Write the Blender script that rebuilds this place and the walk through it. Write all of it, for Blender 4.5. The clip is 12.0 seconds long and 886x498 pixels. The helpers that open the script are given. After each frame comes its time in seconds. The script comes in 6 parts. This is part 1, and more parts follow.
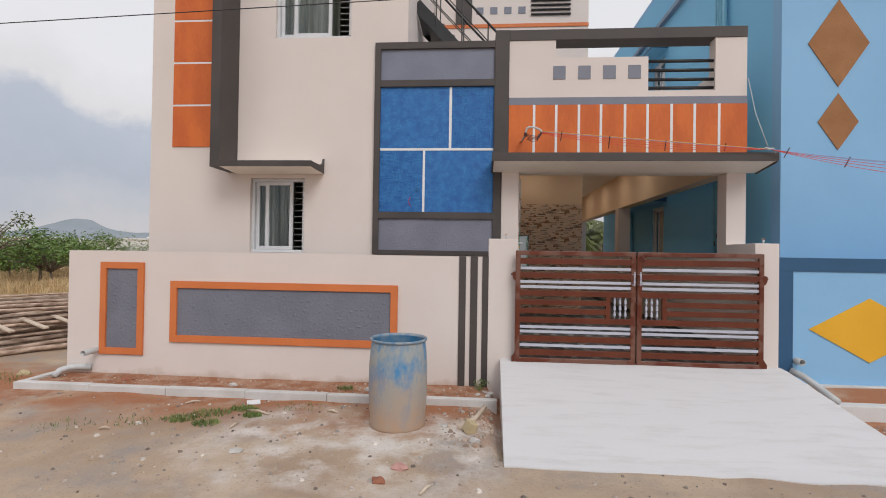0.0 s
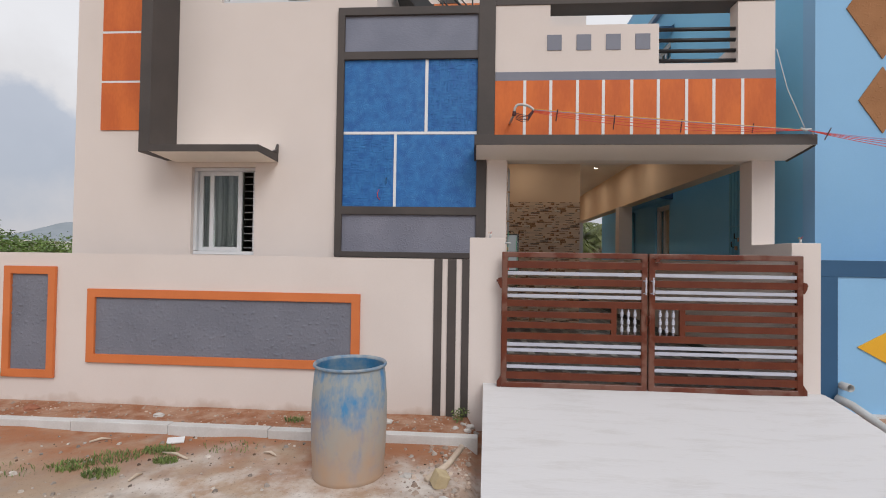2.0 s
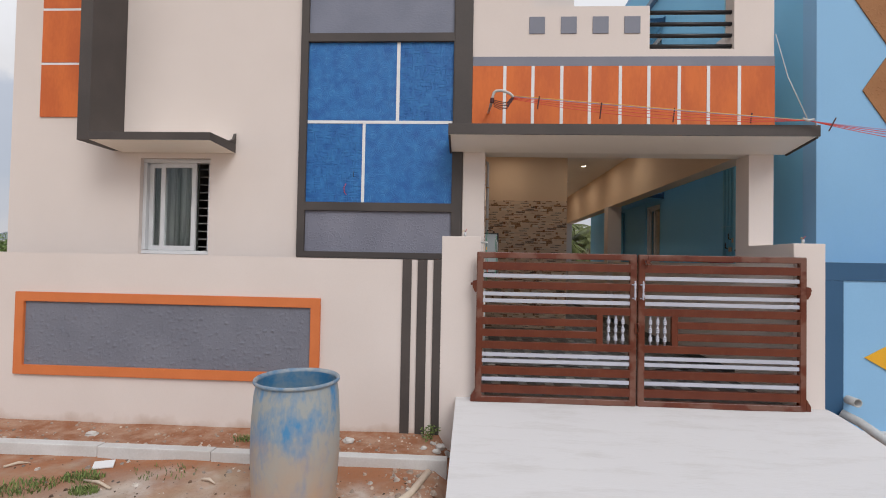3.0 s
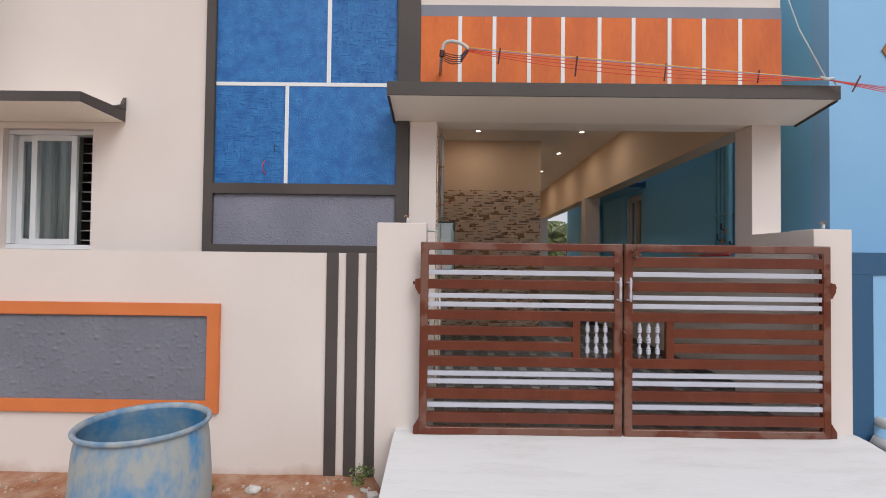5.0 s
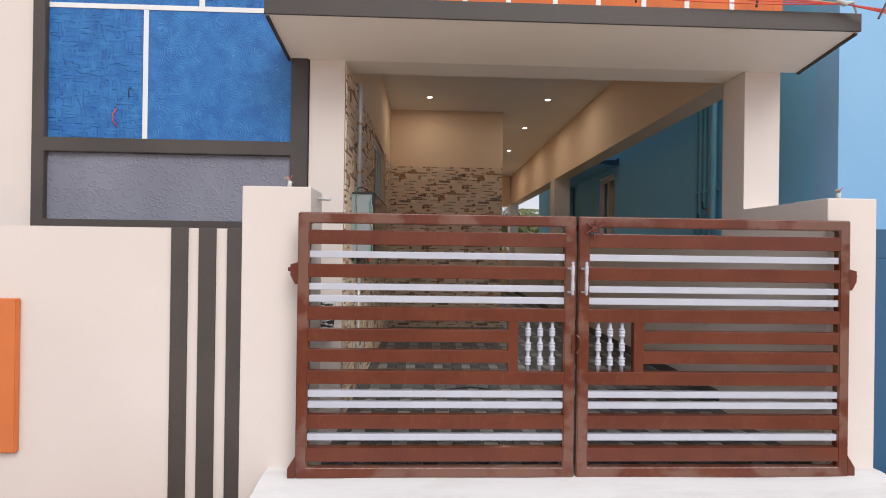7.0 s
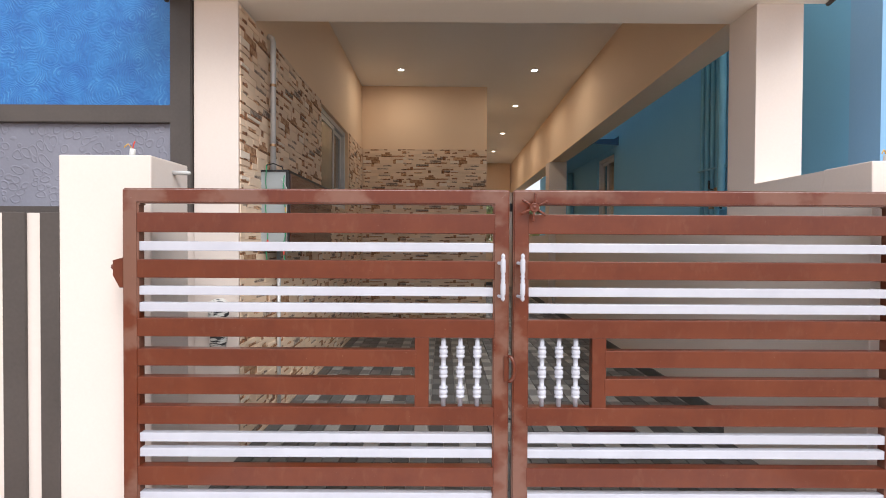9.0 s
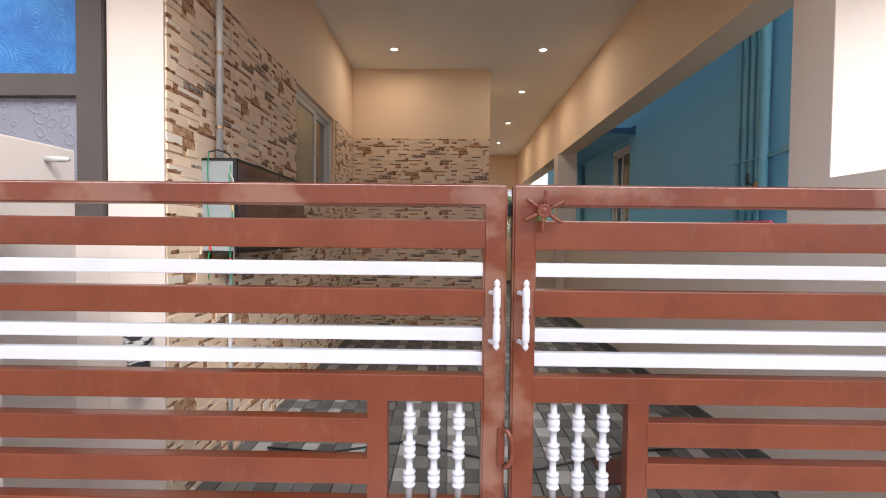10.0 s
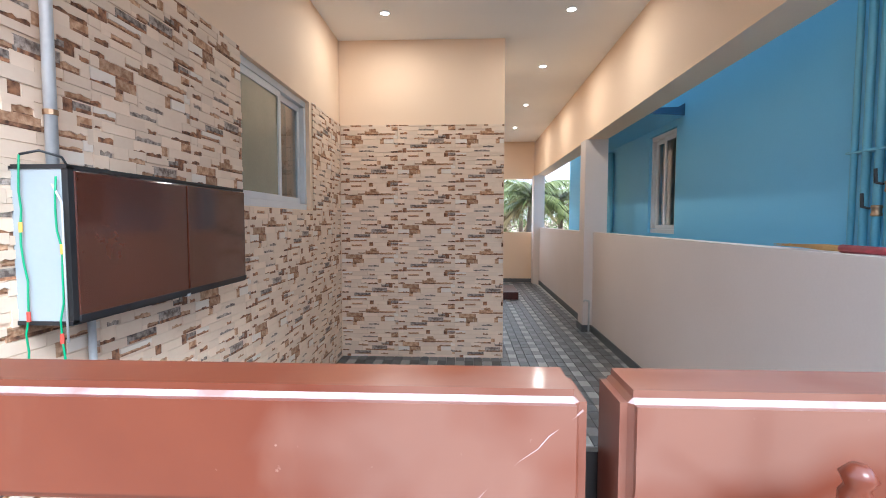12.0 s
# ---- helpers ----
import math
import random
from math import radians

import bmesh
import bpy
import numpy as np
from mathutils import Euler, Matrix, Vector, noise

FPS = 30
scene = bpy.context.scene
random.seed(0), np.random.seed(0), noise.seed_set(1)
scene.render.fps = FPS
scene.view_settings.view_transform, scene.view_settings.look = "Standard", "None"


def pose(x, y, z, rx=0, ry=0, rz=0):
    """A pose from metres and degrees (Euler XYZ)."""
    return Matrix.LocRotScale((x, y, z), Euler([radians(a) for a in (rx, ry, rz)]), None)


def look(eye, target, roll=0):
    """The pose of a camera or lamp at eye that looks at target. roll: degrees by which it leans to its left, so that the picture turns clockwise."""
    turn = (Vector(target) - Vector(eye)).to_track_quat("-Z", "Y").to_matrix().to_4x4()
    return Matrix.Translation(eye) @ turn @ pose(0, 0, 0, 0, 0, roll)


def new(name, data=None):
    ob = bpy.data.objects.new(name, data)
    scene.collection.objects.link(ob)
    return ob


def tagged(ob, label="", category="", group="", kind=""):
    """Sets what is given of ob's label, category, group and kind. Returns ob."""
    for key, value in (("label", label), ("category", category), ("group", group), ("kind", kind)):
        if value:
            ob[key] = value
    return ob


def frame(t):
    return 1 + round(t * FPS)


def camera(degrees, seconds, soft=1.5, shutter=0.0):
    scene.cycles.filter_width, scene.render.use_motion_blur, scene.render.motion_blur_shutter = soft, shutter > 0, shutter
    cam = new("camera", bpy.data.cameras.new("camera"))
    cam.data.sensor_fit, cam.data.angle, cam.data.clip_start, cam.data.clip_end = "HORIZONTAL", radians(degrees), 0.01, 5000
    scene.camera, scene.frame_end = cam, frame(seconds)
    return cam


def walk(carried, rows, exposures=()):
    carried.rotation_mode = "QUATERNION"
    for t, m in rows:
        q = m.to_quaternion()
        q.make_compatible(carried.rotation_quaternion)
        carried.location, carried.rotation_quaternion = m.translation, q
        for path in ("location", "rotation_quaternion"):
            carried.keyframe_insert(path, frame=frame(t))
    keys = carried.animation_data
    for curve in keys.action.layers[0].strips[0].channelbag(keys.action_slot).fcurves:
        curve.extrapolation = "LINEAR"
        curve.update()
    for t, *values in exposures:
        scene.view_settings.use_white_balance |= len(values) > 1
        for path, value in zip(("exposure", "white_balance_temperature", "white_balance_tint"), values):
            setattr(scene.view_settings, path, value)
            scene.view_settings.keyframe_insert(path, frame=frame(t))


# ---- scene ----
cam = camera(86.2, 12.0, soft=1.0)
PATH = [
    (0, (0.037, -0.205, 1.286), (-0.115, 1.789, 1.305), 0.9),
    (0.5, (0.073, 0.037, 1.276), (-0.078, 2.031, 1.299), 0.9),
    (1, (0.163, 0.292, 1.285), (-0.004, 2.285, 1.31), 0.9),
    (1.5, (0.189, 0.533, 1.256), (0.032, 2.526, 1.29), 0.9),
    (2, (0.21, 0.813, 1.272), (0.075, 2.809, 1.307), 0.9),
    (2.5, (0.306, 1.06, 1.256), (0.184, 3.056, 1.297), 1.0),
    (3, (0.383, 1.285, 1.264), (0.284, 3.282, 1.307), 1.1),
    (5, (0.655, 2.231, 1.216), (0.643, 4.231, 1.26), 0.7),
    (5.5, (0.732, 2.509, 1.209), (0.772, 4.508, 1.248), 0.7),
    (6, (0.857, 2.715, 1.195), (0.915, 4.714, 1.228), 0.6),
    (6.5, (1.017, 2.934, 1.183), (1.073, 4.934, 1.202), 0.7),
    (7, (1.126, 3.142, 1.158), (1.193, 5.141, 1.161), 0.8),
    (9, (1.643, 3.812, 1.147), (1.645, 5.812, 1.118), 0.3),
    (9.5, (1.677, 4.081, 1.18), (1.68, 6.081, 1.141), 0.6),
    (10, (1.742, 4.367, 1.211), (1.719, 6.366, 1.154), 0.6),
    (10.5, (1.804, 4.635, 1.271), (1.74, 6.633, 1.193), 0.4),
    (11, (1.803, 4.919, 1.312), (1.729, 6.915, 1.22), 0.3),
    (11.5, (1.807, 5.148, 1.363), (1.732, 7.144, 1.263), 0.1),
    (12, (1.833, 5.333, 1.41), (1.742, 7.328, 1.294), 0.1),
]
EXPOSURES = [(0.0, -0.17, 6350, 10), (3.0, -0.10, 6300, 10), (5.0, 0.04, 6250, 10), (7.0, 0.36, 6350, 10), (9.0, 0.82, 6400, 10), (10.5, 1.28, 6250, 10), (11.0, 1.45, 6050, 9), (11.5, 1.86, 5700, 7), (12.0, 2.06, 5250, 5)]
walk(cam, [(t, look(eye, target, roll)) for t, eye, target, roll in PATH], EXPOSURES)

# ---- world and sun ----
SUN_ELEV, SUN_AZ = 43.0, 152.0  # degrees; azimuth clockwise from +y
world = bpy.data.worlds.new("overcast_sky")
scene.world = world
world.use_nodes = True
wn = world.node_tree
wn.nodes.clear()
w_out = wn.nodes.new("ShaderNodeOutputWorld")
w_bg = wn.nodes.new("ShaderNodeBackground")
w_sky = wn.nodes.new("ShaderNodeTexSky")
w_sky.sky_type, w_sky.sun_disc = "NISHITA", False
w_sky.sun_elevation, w_sky.sun_rotation = radians(SUN_ELEV), radians(SUN_AZ)
w_sky.air_density, w_sky.dust_density = 1.0, 3.0
w_co = wn.nodes.new("ShaderNodeTexCoord")
w_noise = wn.nodes.new("ShaderNodeTexNoise")
w_noise.inputs["Scale"].default_value, w_noise.inputs["Detail"].default_value = 3.2, 8.0
w_noise.inputs["Roughness"].default_value = 0.58
w_sep = wn.nodes.new("ShaderNodeSeparateXYZ")
w_add = wn.nodes.new("ShaderNodeMath")  # ragged cloud tops: height plus noise
w_add.operation = "MULTIPLY_ADD"
w_add.inputs[1].default_value = 0.42
w_ramp = wn.nodes.new("ShaderNodeValToRGB")
els = w_ramp.color_ramp.elements
els[0].position, els[0].color = 0.16, (7.6, 7.1, 7.0, 1)
els[1].position, els[1].color = 1.0, (9.0, 9.1, 9.4, 1)
for at, c in ((0.26, (6.6, 6.5, 6.8)), (0.33, (5.4, 5.7, 6.4)), (0.43, (6.0, 6.3, 7.0)), (0.47, (8.9, 8.6, 8.5)), (0.56, (9.9, 9.7, 9.7))):
    els.new(at).color = (*c, 1)
w_mix = wn.nodes.new("ShaderNodeMix")
w_mix.data_type = "RGBA"
w_mix.inputs[0].default_value = 0.9
wn.links.new(w_co.outputs["Generated"], w_noise.inputs["Vector"])
wn.links.new(w_co.outputs["Generated"], w_sep.inputs[0])
wn.links.new(w_noise.outputs["Fac"], w_add.inputs[0])
wn.links.new(w_sep.outputs["Z"], w_add.inputs[2])
wn.links.new(w_add.outputs[0], w_ramp.inputs["Fac"])
wn.links.new(w_sky.outputs["Color"], w_mix.inputs[6])
wn.links.new(w_ramp.outputs["Color"], w_mix.inputs[7])
wn.links.new(w_mix.outputs[2], w_bg.inputs["Color"])
w_bg.inputs["Strength"].default_value = 0.10
wn.links.new(w_bg.outputs["Background"], w_out.inputs["Surface"])

sun = new("sun", bpy.data.lights.new("sun", "SUN"))
sun.data.energy, sun.data.angle, sun.data.color = 1.45, radians(30), (1.0, 0.965, 0.92)
a_, e_ = radians(SUN_AZ), radians(SUN_ELEV)
SUN_DIR = Vector((math.sin(a_) * math.cos(e_), math.cos(a_) * math.cos(e_), math.sin(e_)))
sun.matrix_basis = look(SUN_DIR * 60, (0, 0, 0))

# ---- small builders ----


def world_of(ob):
    m = ob.matrix_basis.copy()
    return world_of(ob.parent) @ ob.matrix_parent_inverse @ m if ob.parent else m


def thing(name, at, label="", category="", group="", kind=""):
    """An Empty at the base of a thing; its parts are built in world places."""
    ob = new(name)
    ob.location, ob.empty_display_size = at, 0.1
    return tagged(ob, label, category, group, kind)


def link_mesh(name, bm, material, smooth=False):
    me = bpy.data.meshes.new(name)
    bm.normal_update()
    bm.to_mesh(me)
    bm.free()
    for m in material if isinstance(material, (list, tuple)) else [material]:
        me.materials.append(m)
    if smooth:
        me.shade_smooth()
    return me


def part(name, bm, material, parent, label="", smooth=False):
    ob = new(name, link_mesh(name, bm, material, smooth))
    ob.parent = parent
    ob.matrix_parent_inverse = world_of(parent).inverted()
    return tagged(ob, label)


def solid(name, bm, material, label="", category="", group="", kind="", smooth=False):
    """A thing, or piece of the setting, of a single mesh."""
    return tagged(new(name, link_mesh(name, bm, material, smooth)), label, category, group, kind)


def box(bm, x0, x1, y0, y1, z0, z1, bev=0.0, mi=0):
    vs = [bm.verts.new((x, y, z)) for z in (z0, z1) for y in (y0, y1) for x in (x0, x1)]
    fs = [bm.faces.new([vs[i] for i in q]) for q in ((0, 2, 3, 1), (4, 5, 7, 6), (0, 1, 5, 4), (2, 6, 7, 3), (0, 4, 6, 2), (1, 3, 7, 5))]
    for f in fs:
        f.material_index = mi
    if bev:
        es = list({e for f in fs for e in f.edges})
        bmesh.ops.bevel(bm, geom=es, offset=bev, segments=2, affect="EDGES", profile=0.6)
    return bm


def B(*args, **kw):
    return box(bmesh.new(), *args, **kw)


def ring(bm, c, u, v, r, n):
    return [bm.verts.new(c + u * (r * math.cos(2 * math.pi * k / n)) + v * (r * math.sin(2 * math.pi * k / n))) for k in range(n)]


def tube(bm, pts, radii, n=10, caps=True):
    """A round bar through the points."""
    pts = [Vector(p) for p in pts]
    radii = [radii] * len(pts) if isinstance(radii, (int, float)) else radii
    rings, u = [], None
    for k, p in enumerate(pts):
        d = (pts[min(k + 1, len(pts) - 1)] - pts[max(k - 1, 0)]).normalized()
        if u is None:
            u = d.orthogonal().normalized()
        u = (u - d * u.dot(d)).normalized()
        rings.append(ring(bm, p, u, d.cross(u), radii[k], n))
    for a, b in zip(rings, rings[1:]):
        for k in range(n):
            bm.faces.new((a[k], a[(k + 1) % n], b[(k + 1) % n], b[k]))
    if caps:
        bm.faces.new(rings[0][::-1])
        bm.faces.new(rings[-1])
    return bm


def lathe(bm, profile, c, n=16, axis="z", caps=True):
    """A turned shape from (radius, height) pairs."""
    c = Vector(c)
    d, u = (Vector((0, 0, 1)), Vector((1, 0, 0))) if axis == "z" else (Vector((0, -1, 0)), Vector((1, 0, 0)))
    rings = [ring(bm, c + d * h, u, d.cross(u), max(r, 1e-4), n) for r, h in profile]
    for a, b in zip(rings, rings[1:]):
        for k in range(n):
            bm.faces.new((a[k], a[(k + 1) % n], b[(k + 1) % n], b[k]))
    if caps:
        bm.faces.new(rings[0][::-1])
        bm.faces.new(rings[-1])
    return bm


def sag(p, q, drop, n=14):
    p, q = Vector(p), Vector(q)
    return [p.lerp(q, k / n) - Vector((0, 0, drop * 4 * (k / n) * (1 - k / n))) for k in range(n + 1)]


def pierced(bm, x0, x1, y0, y1, z0, z1, holes=(), axis="y"):
    """A wall with rectangular openings (a0, a1, z0, z1) that go right through it; axis: the one across its thickness."""
    lo, hi = (x0, x1) if axis == "y" else (y0, y1)
    cuts = sorted({lo, hi, *[v for h in holes for v in h[:2]]})
    zs = sorted({z0, z1, *[v for h in holes for v in h[2:]]})
    solid_at = [[not any(h[0] <= (a + b) / 2 <= h[1] and h[2] <= (c + d) / 2 <= h[3] for h in holes) for c, d in zip(zs, zs[1:])] for a, b in zip(cuts, cuts[1:])]
    t0, t1 = (y0, y1) if axis == "y" else (x0, x1)
    put = (lambda a, t, z: (a, t, z)) if axis == "y" else (lambda a, t, z: (t, a, z))
    made = {}

    def vert(i, k, t):
        if (i, k, t) not in made:
            made[i, k, t] = bm.verts.new(put(cuts[i], (t0, t1)[t], zs[k]))
        return made[i, k, t]

    full = lambda i, k: 0 <= i < len(cuts) - 1 and 0 <= k < len(zs) - 1 and solid_at[i][k]
    for i in range(len(cuts) - 1):
        for k in range(len(zs) - 1):
            if not full(i, k):
                continue
            c = [(i, k), (i + 1, k), (i + 1, k + 1), (i, k + 1)]
            bm.faces.new([vert(*p, 0) for p in c])
            bm.faces.new([vert(*p, 1) for p in c[::-1]])
            for (a, b), (di, dk) in zip(zip(c, c[1:] + c[:1]), ((0, -1), (1, 0), (0, 1), (-1, 0))):
                if not full(i + di, k + dk):
                    bm.faces.new([vert(*a, 0), vert(*a, 1), vert(*b, 1), vert(*b, 0)])
    bmesh.ops.recalc_face_normals(bm, faces=bm.faces)
    return bm


def prism(bm, pts, vec):
    """A flat outline drawn out along a vector."""
    a = [bm.verts.new(p) for p in pts]
    b = [bm.verts.new(Vector(p) + Vector(vec)) for p in pts]
    bm.faces.new(a)
    bm.faces.new(b[::-1])
    for k in range(len(a)):
        q = (k + 1) % len(a)
        bm.faces.new((a[k], b[k], b[q], a[q]))
    bmesh.ops.recalc_face_normals(bm, faces=bm.faces)
    return bm


# ---- materials ----


def material(name, c1, c2=None, scale=3.0, rough=0.7, bump=0.15, fine=60.0, metal=0.0, spec=0.5, stretch=(1, 1, 1), dist=0.01, contrast=(0.35, 0.65), per=None, spread=0.0, coat=0.0):
    """Paint, stone, metal and wood: two colours mixed at a coarse and a fine scale, with fine relief."""
    m = bpy.data.materials.new(name)
    m.use_nodes = True
    t = m.node_tree
    p = t.nodes["Principled BSDF"]
    co = t.nodes.new("ShaderNodeTexCoord")
    mp = t.nodes.new("ShaderNodeMapping")
    mp.inputs["Scale"].default_value = stretch
    t.links.new(co.outputs["Object"], mp.inputs["Vector"])
    n1, n2 = t.nodes.new("ShaderNodeTexNoise"), t.nodes.new("ShaderNodeTexNoise")
    for n, s, d in ((n1, scale, 5.0), (n2, fine, 3.0)):
        n.inputs["Scale"].default_value, n.inputs["Detail"].default_value = s, d
        t.links.new(mp.outputs["Vector"], n.inputs["Vector"])
    add = t.nodes.new("ShaderNodeMath")
    add.operation = "MULTIPLY_ADD"
    add.inputs[1].default_value = 0.3
    t.links.new(n2.outputs["Fac"], add.inputs[0])
    t.links.new(n1.outputs["Fac"], add.inputs[2])
    ramp = t.nodes.new("ShaderNodeValToRGB")
    c2 = c2 or tuple(v * 0.86 for v in c1)
    ramp.color_ramp.elements[0].position, ramp.color_ramp.elements[0].color = contrast[0] + 0.15, (*c2, 1)
    ramp.color_ramp.elements[1].position, ramp.color_ramp.elements[1].color = contrast[1] + 0.15, (*c1, 1)
    t.links.new(add.outputs[0], ramp.inputs["Fac"])
    last = ramp.outputs["Color"]
    if per:
        rnd = t.nodes.new("ShaderNodeObjectInfo" if per == "object" else "ShaderNodeNewGeometry")
        rng = t.nodes.new("ShaderNodeMapRange")
        rng.inputs["To Min"].default_value, rng.inputs["To Max"].default_value = 1 - spread, 1 + spread
        t.links.new(rnd.outputs["Random" if per == "object" else "Random Per Island"], rng.inputs["Value"])
        hsv = t.nodes.new("ShaderNodeHueSaturation")
        t.links.new(rng.outputs["Result"], hsv.inputs["Value"])
        t.links.new(last, hsv.inputs["Color"])
        last = hsv.outputs["Color"]
    t.links.new(last, p.inputs["Base Color"])
    rr = t.nodes.new("ShaderNodeMapRange")
    rr.inputs["To Min"].default_value, rr.inputs["To Max"].default_value = max(rough - 0.08, 0.02), min(rough + 0.1, 1.0)
    t.links.new(n1.outputs["Fac"], rr.inputs["Value"])
    t.links.new(rr.outputs["Result"], p.inputs["Roughness"])
    p.inputs["Metallic"].default_value, p.inputs["Specular IOR Level"].default_value = metal, spec
    p.inputs["Coat Weight"].default_value, p.inputs["Coat Roughness"].default_value = coat, 0.12
    if bump:
        b = t.nodes.new("ShaderNodeBump")
        b.inputs["Strength"].default_value, b.inputs["Distance"].default_value = bump, dist
        t.links.new(add.outputs[0], b.inputs["Height"])
        t.links.new(b.outputs["Normal"], p.inputs["Normal"])
    return m


def relief(m, kind, scale, strength, dist=0.02, tint=None, stretch=(1, 1, 1)):
    """Adds a trowelled or stamped relief to a material's normal, and a faint wash of paint in its hollows."""
    t = m.node_tree
    p = t.nodes["Principled BSDF"]
    co = t.nodes.new("ShaderNodeTexCoord")
    mp = t.nodes.new("ShaderNodeMapping")
    mp.inputs["Scale"].default_value = stretch
    t.links.new(co.outputs["Object"], mp.inputs["Vector"])
    if kind in ("rings", "swirl"):  # uneven hand pressure bends the pattern
        wn_ = t.nodes.new("ShaderNodeTexNoise")
        wn_.inputs["Scale"].default_value = 3.5
        wa = t.nodes.new("ShaderNodeVectorMath")
        wa.operation = "MULTIPLY_ADD"
        wa.inputs[1].default_value = (0.16, 0.16, 0.16)
        t.links.new(mp.outputs["Vector"], wn_.inputs["Vector"])
        t.links.new(wn_.outputs["Color"], wa.inputs[0])
        t.links.new(mp.outputs["Vector"], wa.inputs[2])
        mp = wa
    if kind == "rings":  # small pressed rings
        v = t.nodes.new("ShaderNodeTexVoronoi")
        v.inputs["Scale"].default_value = scale
        r = t.nodes.new("ShaderNodeValToRGB")
        els = r.color_ramp.elements
        els[0].position, els[0].color, els[1].position, els[1].color = 0.30, (0, 0, 0, 1), 0.42, (1, 1, 1, 1)
        e = els.new(0.52)
        e.color = (0, 0, 0, 1)
        t.links.new(mp.outputs["Vector"], v.inputs["Vector"])
        t.links.new(v.outputs["Distance"], r.inputs["Fac"])
        h = r.outputs["Color"]
    elif kind == "swirl":  # trowel arcs round scattered centres
        v = t.nodes.new("ShaderNodeTexVoronoi")
        v.inputs["Scale"].default_value = scale
        s = t.nodes.new("ShaderNodeMath")
        s.operation = "MULTIPLY"
        s.inputs[1].default_value = 62.0
        w = t.nodes.new("ShaderNodeMath")
        w.operation = "SINE"
        rag = t.nodes.new("ShaderNodeTexNoise")  # the bristles jitter
        rag.inputs["Scale"].default_value, rag.inputs["Detail"].default_value = 26.0, 3.0
        jit = t.nodes.new("ShaderNodeMath")
        jit.operation = "MULTIPLY_ADD"
        jit.inputs[1].default_value = 0.20
        t.links.new(mp.outputs["Vector"], v.inputs["Vector"])
        t.links.new(mp.outputs["Vector"], rag.inputs["Vector"])
        t.links.new(rag.outputs["Fac"], jit.inputs[0])
        t.links.new(v.outputs["Distance"], jit.inputs[2])
        t.links.new(jit.outputs[0], s.inputs[0])
        t.links.new(s.outputs[0], w.inputs[0])
        h = w.outputs[0]
    elif kind == "comb":  # short level scratches
        n = t.nodes.new("ShaderNodeTexNoise")
        n.inputs["Scale"].default_value, n.inputs["Detail"].default_value = scale, 4.0
        t.links.new(mp.outputs["Vector"], n.inputs["Vector"])
        h = n.outputs["Fac"]
    elif kind == "weave":  # short crossing dashes
        hs = []
        for st in ((1, 1, 7), (7, 1, 1)):
            m2 = t.nodes.new("ShaderNodeMapping")
            m2.inputs["Scale"].default_value = st
            n = t.nodes.new("ShaderNodeTexNoise")
            n.inputs["Scale"].default_value, n.inputs["Detail"].default_value = scale, 0.0
            t.links.new(mp.outputs["Vector"], m2.inputs["Vector"])
            t.links.new(m2.outputs["Vector"], n.inputs["Vector"])
            hs.append(n.outputs["Fac"])
        mx = t.nodes.new("ShaderNodeMath")
        mx.operation = "MAXIMUM"
        t.links.new(hs[0], mx.inputs[0])
        t.links.new(hs[1], mx.inputs[1])
        r = t.nodes.new("ShaderNodeValToRGB")
        r.color_ramp.elements[0].position, r.color_ramp.elements[1].position = 0.54, 0.60
        t.links.new(mx.outputs[0], r.inputs["Fac"])
        h = r.outputs["Color"]
    else:  # thrown-on blobs
        n = t.nodes.new("ShaderNodeTexNoise")
        n.inputs["Scale"].default_value, n.inputs["Detail"].default_value = scale, 2.0
        r = t.nodes.new("ShaderNodeValToRGB")
        r.color_ramp.elements[0].position, r.color_ramp.elements[1].position = 0.58, 0.70
        t.links.new(mp.outputs["Vector"], n.inputs["Vector"])
        t.links.new(n.outputs["Fac"], r.inputs["Fac"])
        h = r.outputs["Color"]
    if tint:  # paint rubbed paler on some of the ridges
        tn = t.nodes.new("ShaderNodeTexNoise")
        tn.inputs["Scale"].default_value, tn.inputs["Detail"].default_value = 17.0, 6.0
        tr = t.nodes.new("ShaderNodeMapRange")
        tr.inputs["From Min"].default_value, tr.inputs["From Max"].default_value, tr.inputs["To Max"].default_value = 0.50, 0.70, 0.75
        tm = t.nodes.new("ShaderNodeMath")
        tm.operation, tm.use_clamp = "MULTIPLY", True
        tx = t.nodes.new("ShaderNodeMix")
        tx.data_type = "RGBA"
        tx.inputs[7].default_value = (*tint, 1)
        for u_, v_ in ((co.outputs["Object"], tn.inputs["Vector"]), (tn.outputs["Fac"], tr.inputs["Value"]), (tr.outputs["Result"], tm.inputs[0]), (h, tm.inputs[1]),
                       (tm.outputs[0], tx.inputs[0]), (p.inputs["Base Color"].links[0].from_socket, tx.inputs[6]), (tx.outputs[2], p.inputs["Base Color"])):
            t.links.new(u_, v_)
    b = t.nodes.new("ShaderNodeBump")
    b.inputs["Strength"].default_value, b.inputs["Distance"].default_value = strength, dist
    t.links.new(h, b.inputs["Height"])
    old = p.inputs["Normal"].links
    if old:
        t.links.new(old[0].from_socket, b.inputs["Normal"])
    t.links.new(b.outputs["Normal"], p.inputs["Normal"])
    return m


def glass(name, tint=(1, 1, 1), rough=0.0):
    m = bpy.data.materials.new(name)
    m.use_nodes = True
    p = m.node_tree.nodes["Principled BSDF"]
    p.inputs["Base Color"].default_value, p.inputs["Roughness"].default_value = (*tint, 1), rough
    p.inputs["Transmission Weight"].default_value, p.inputs["IOR"].default_value = 1.0, 1.45
    return m


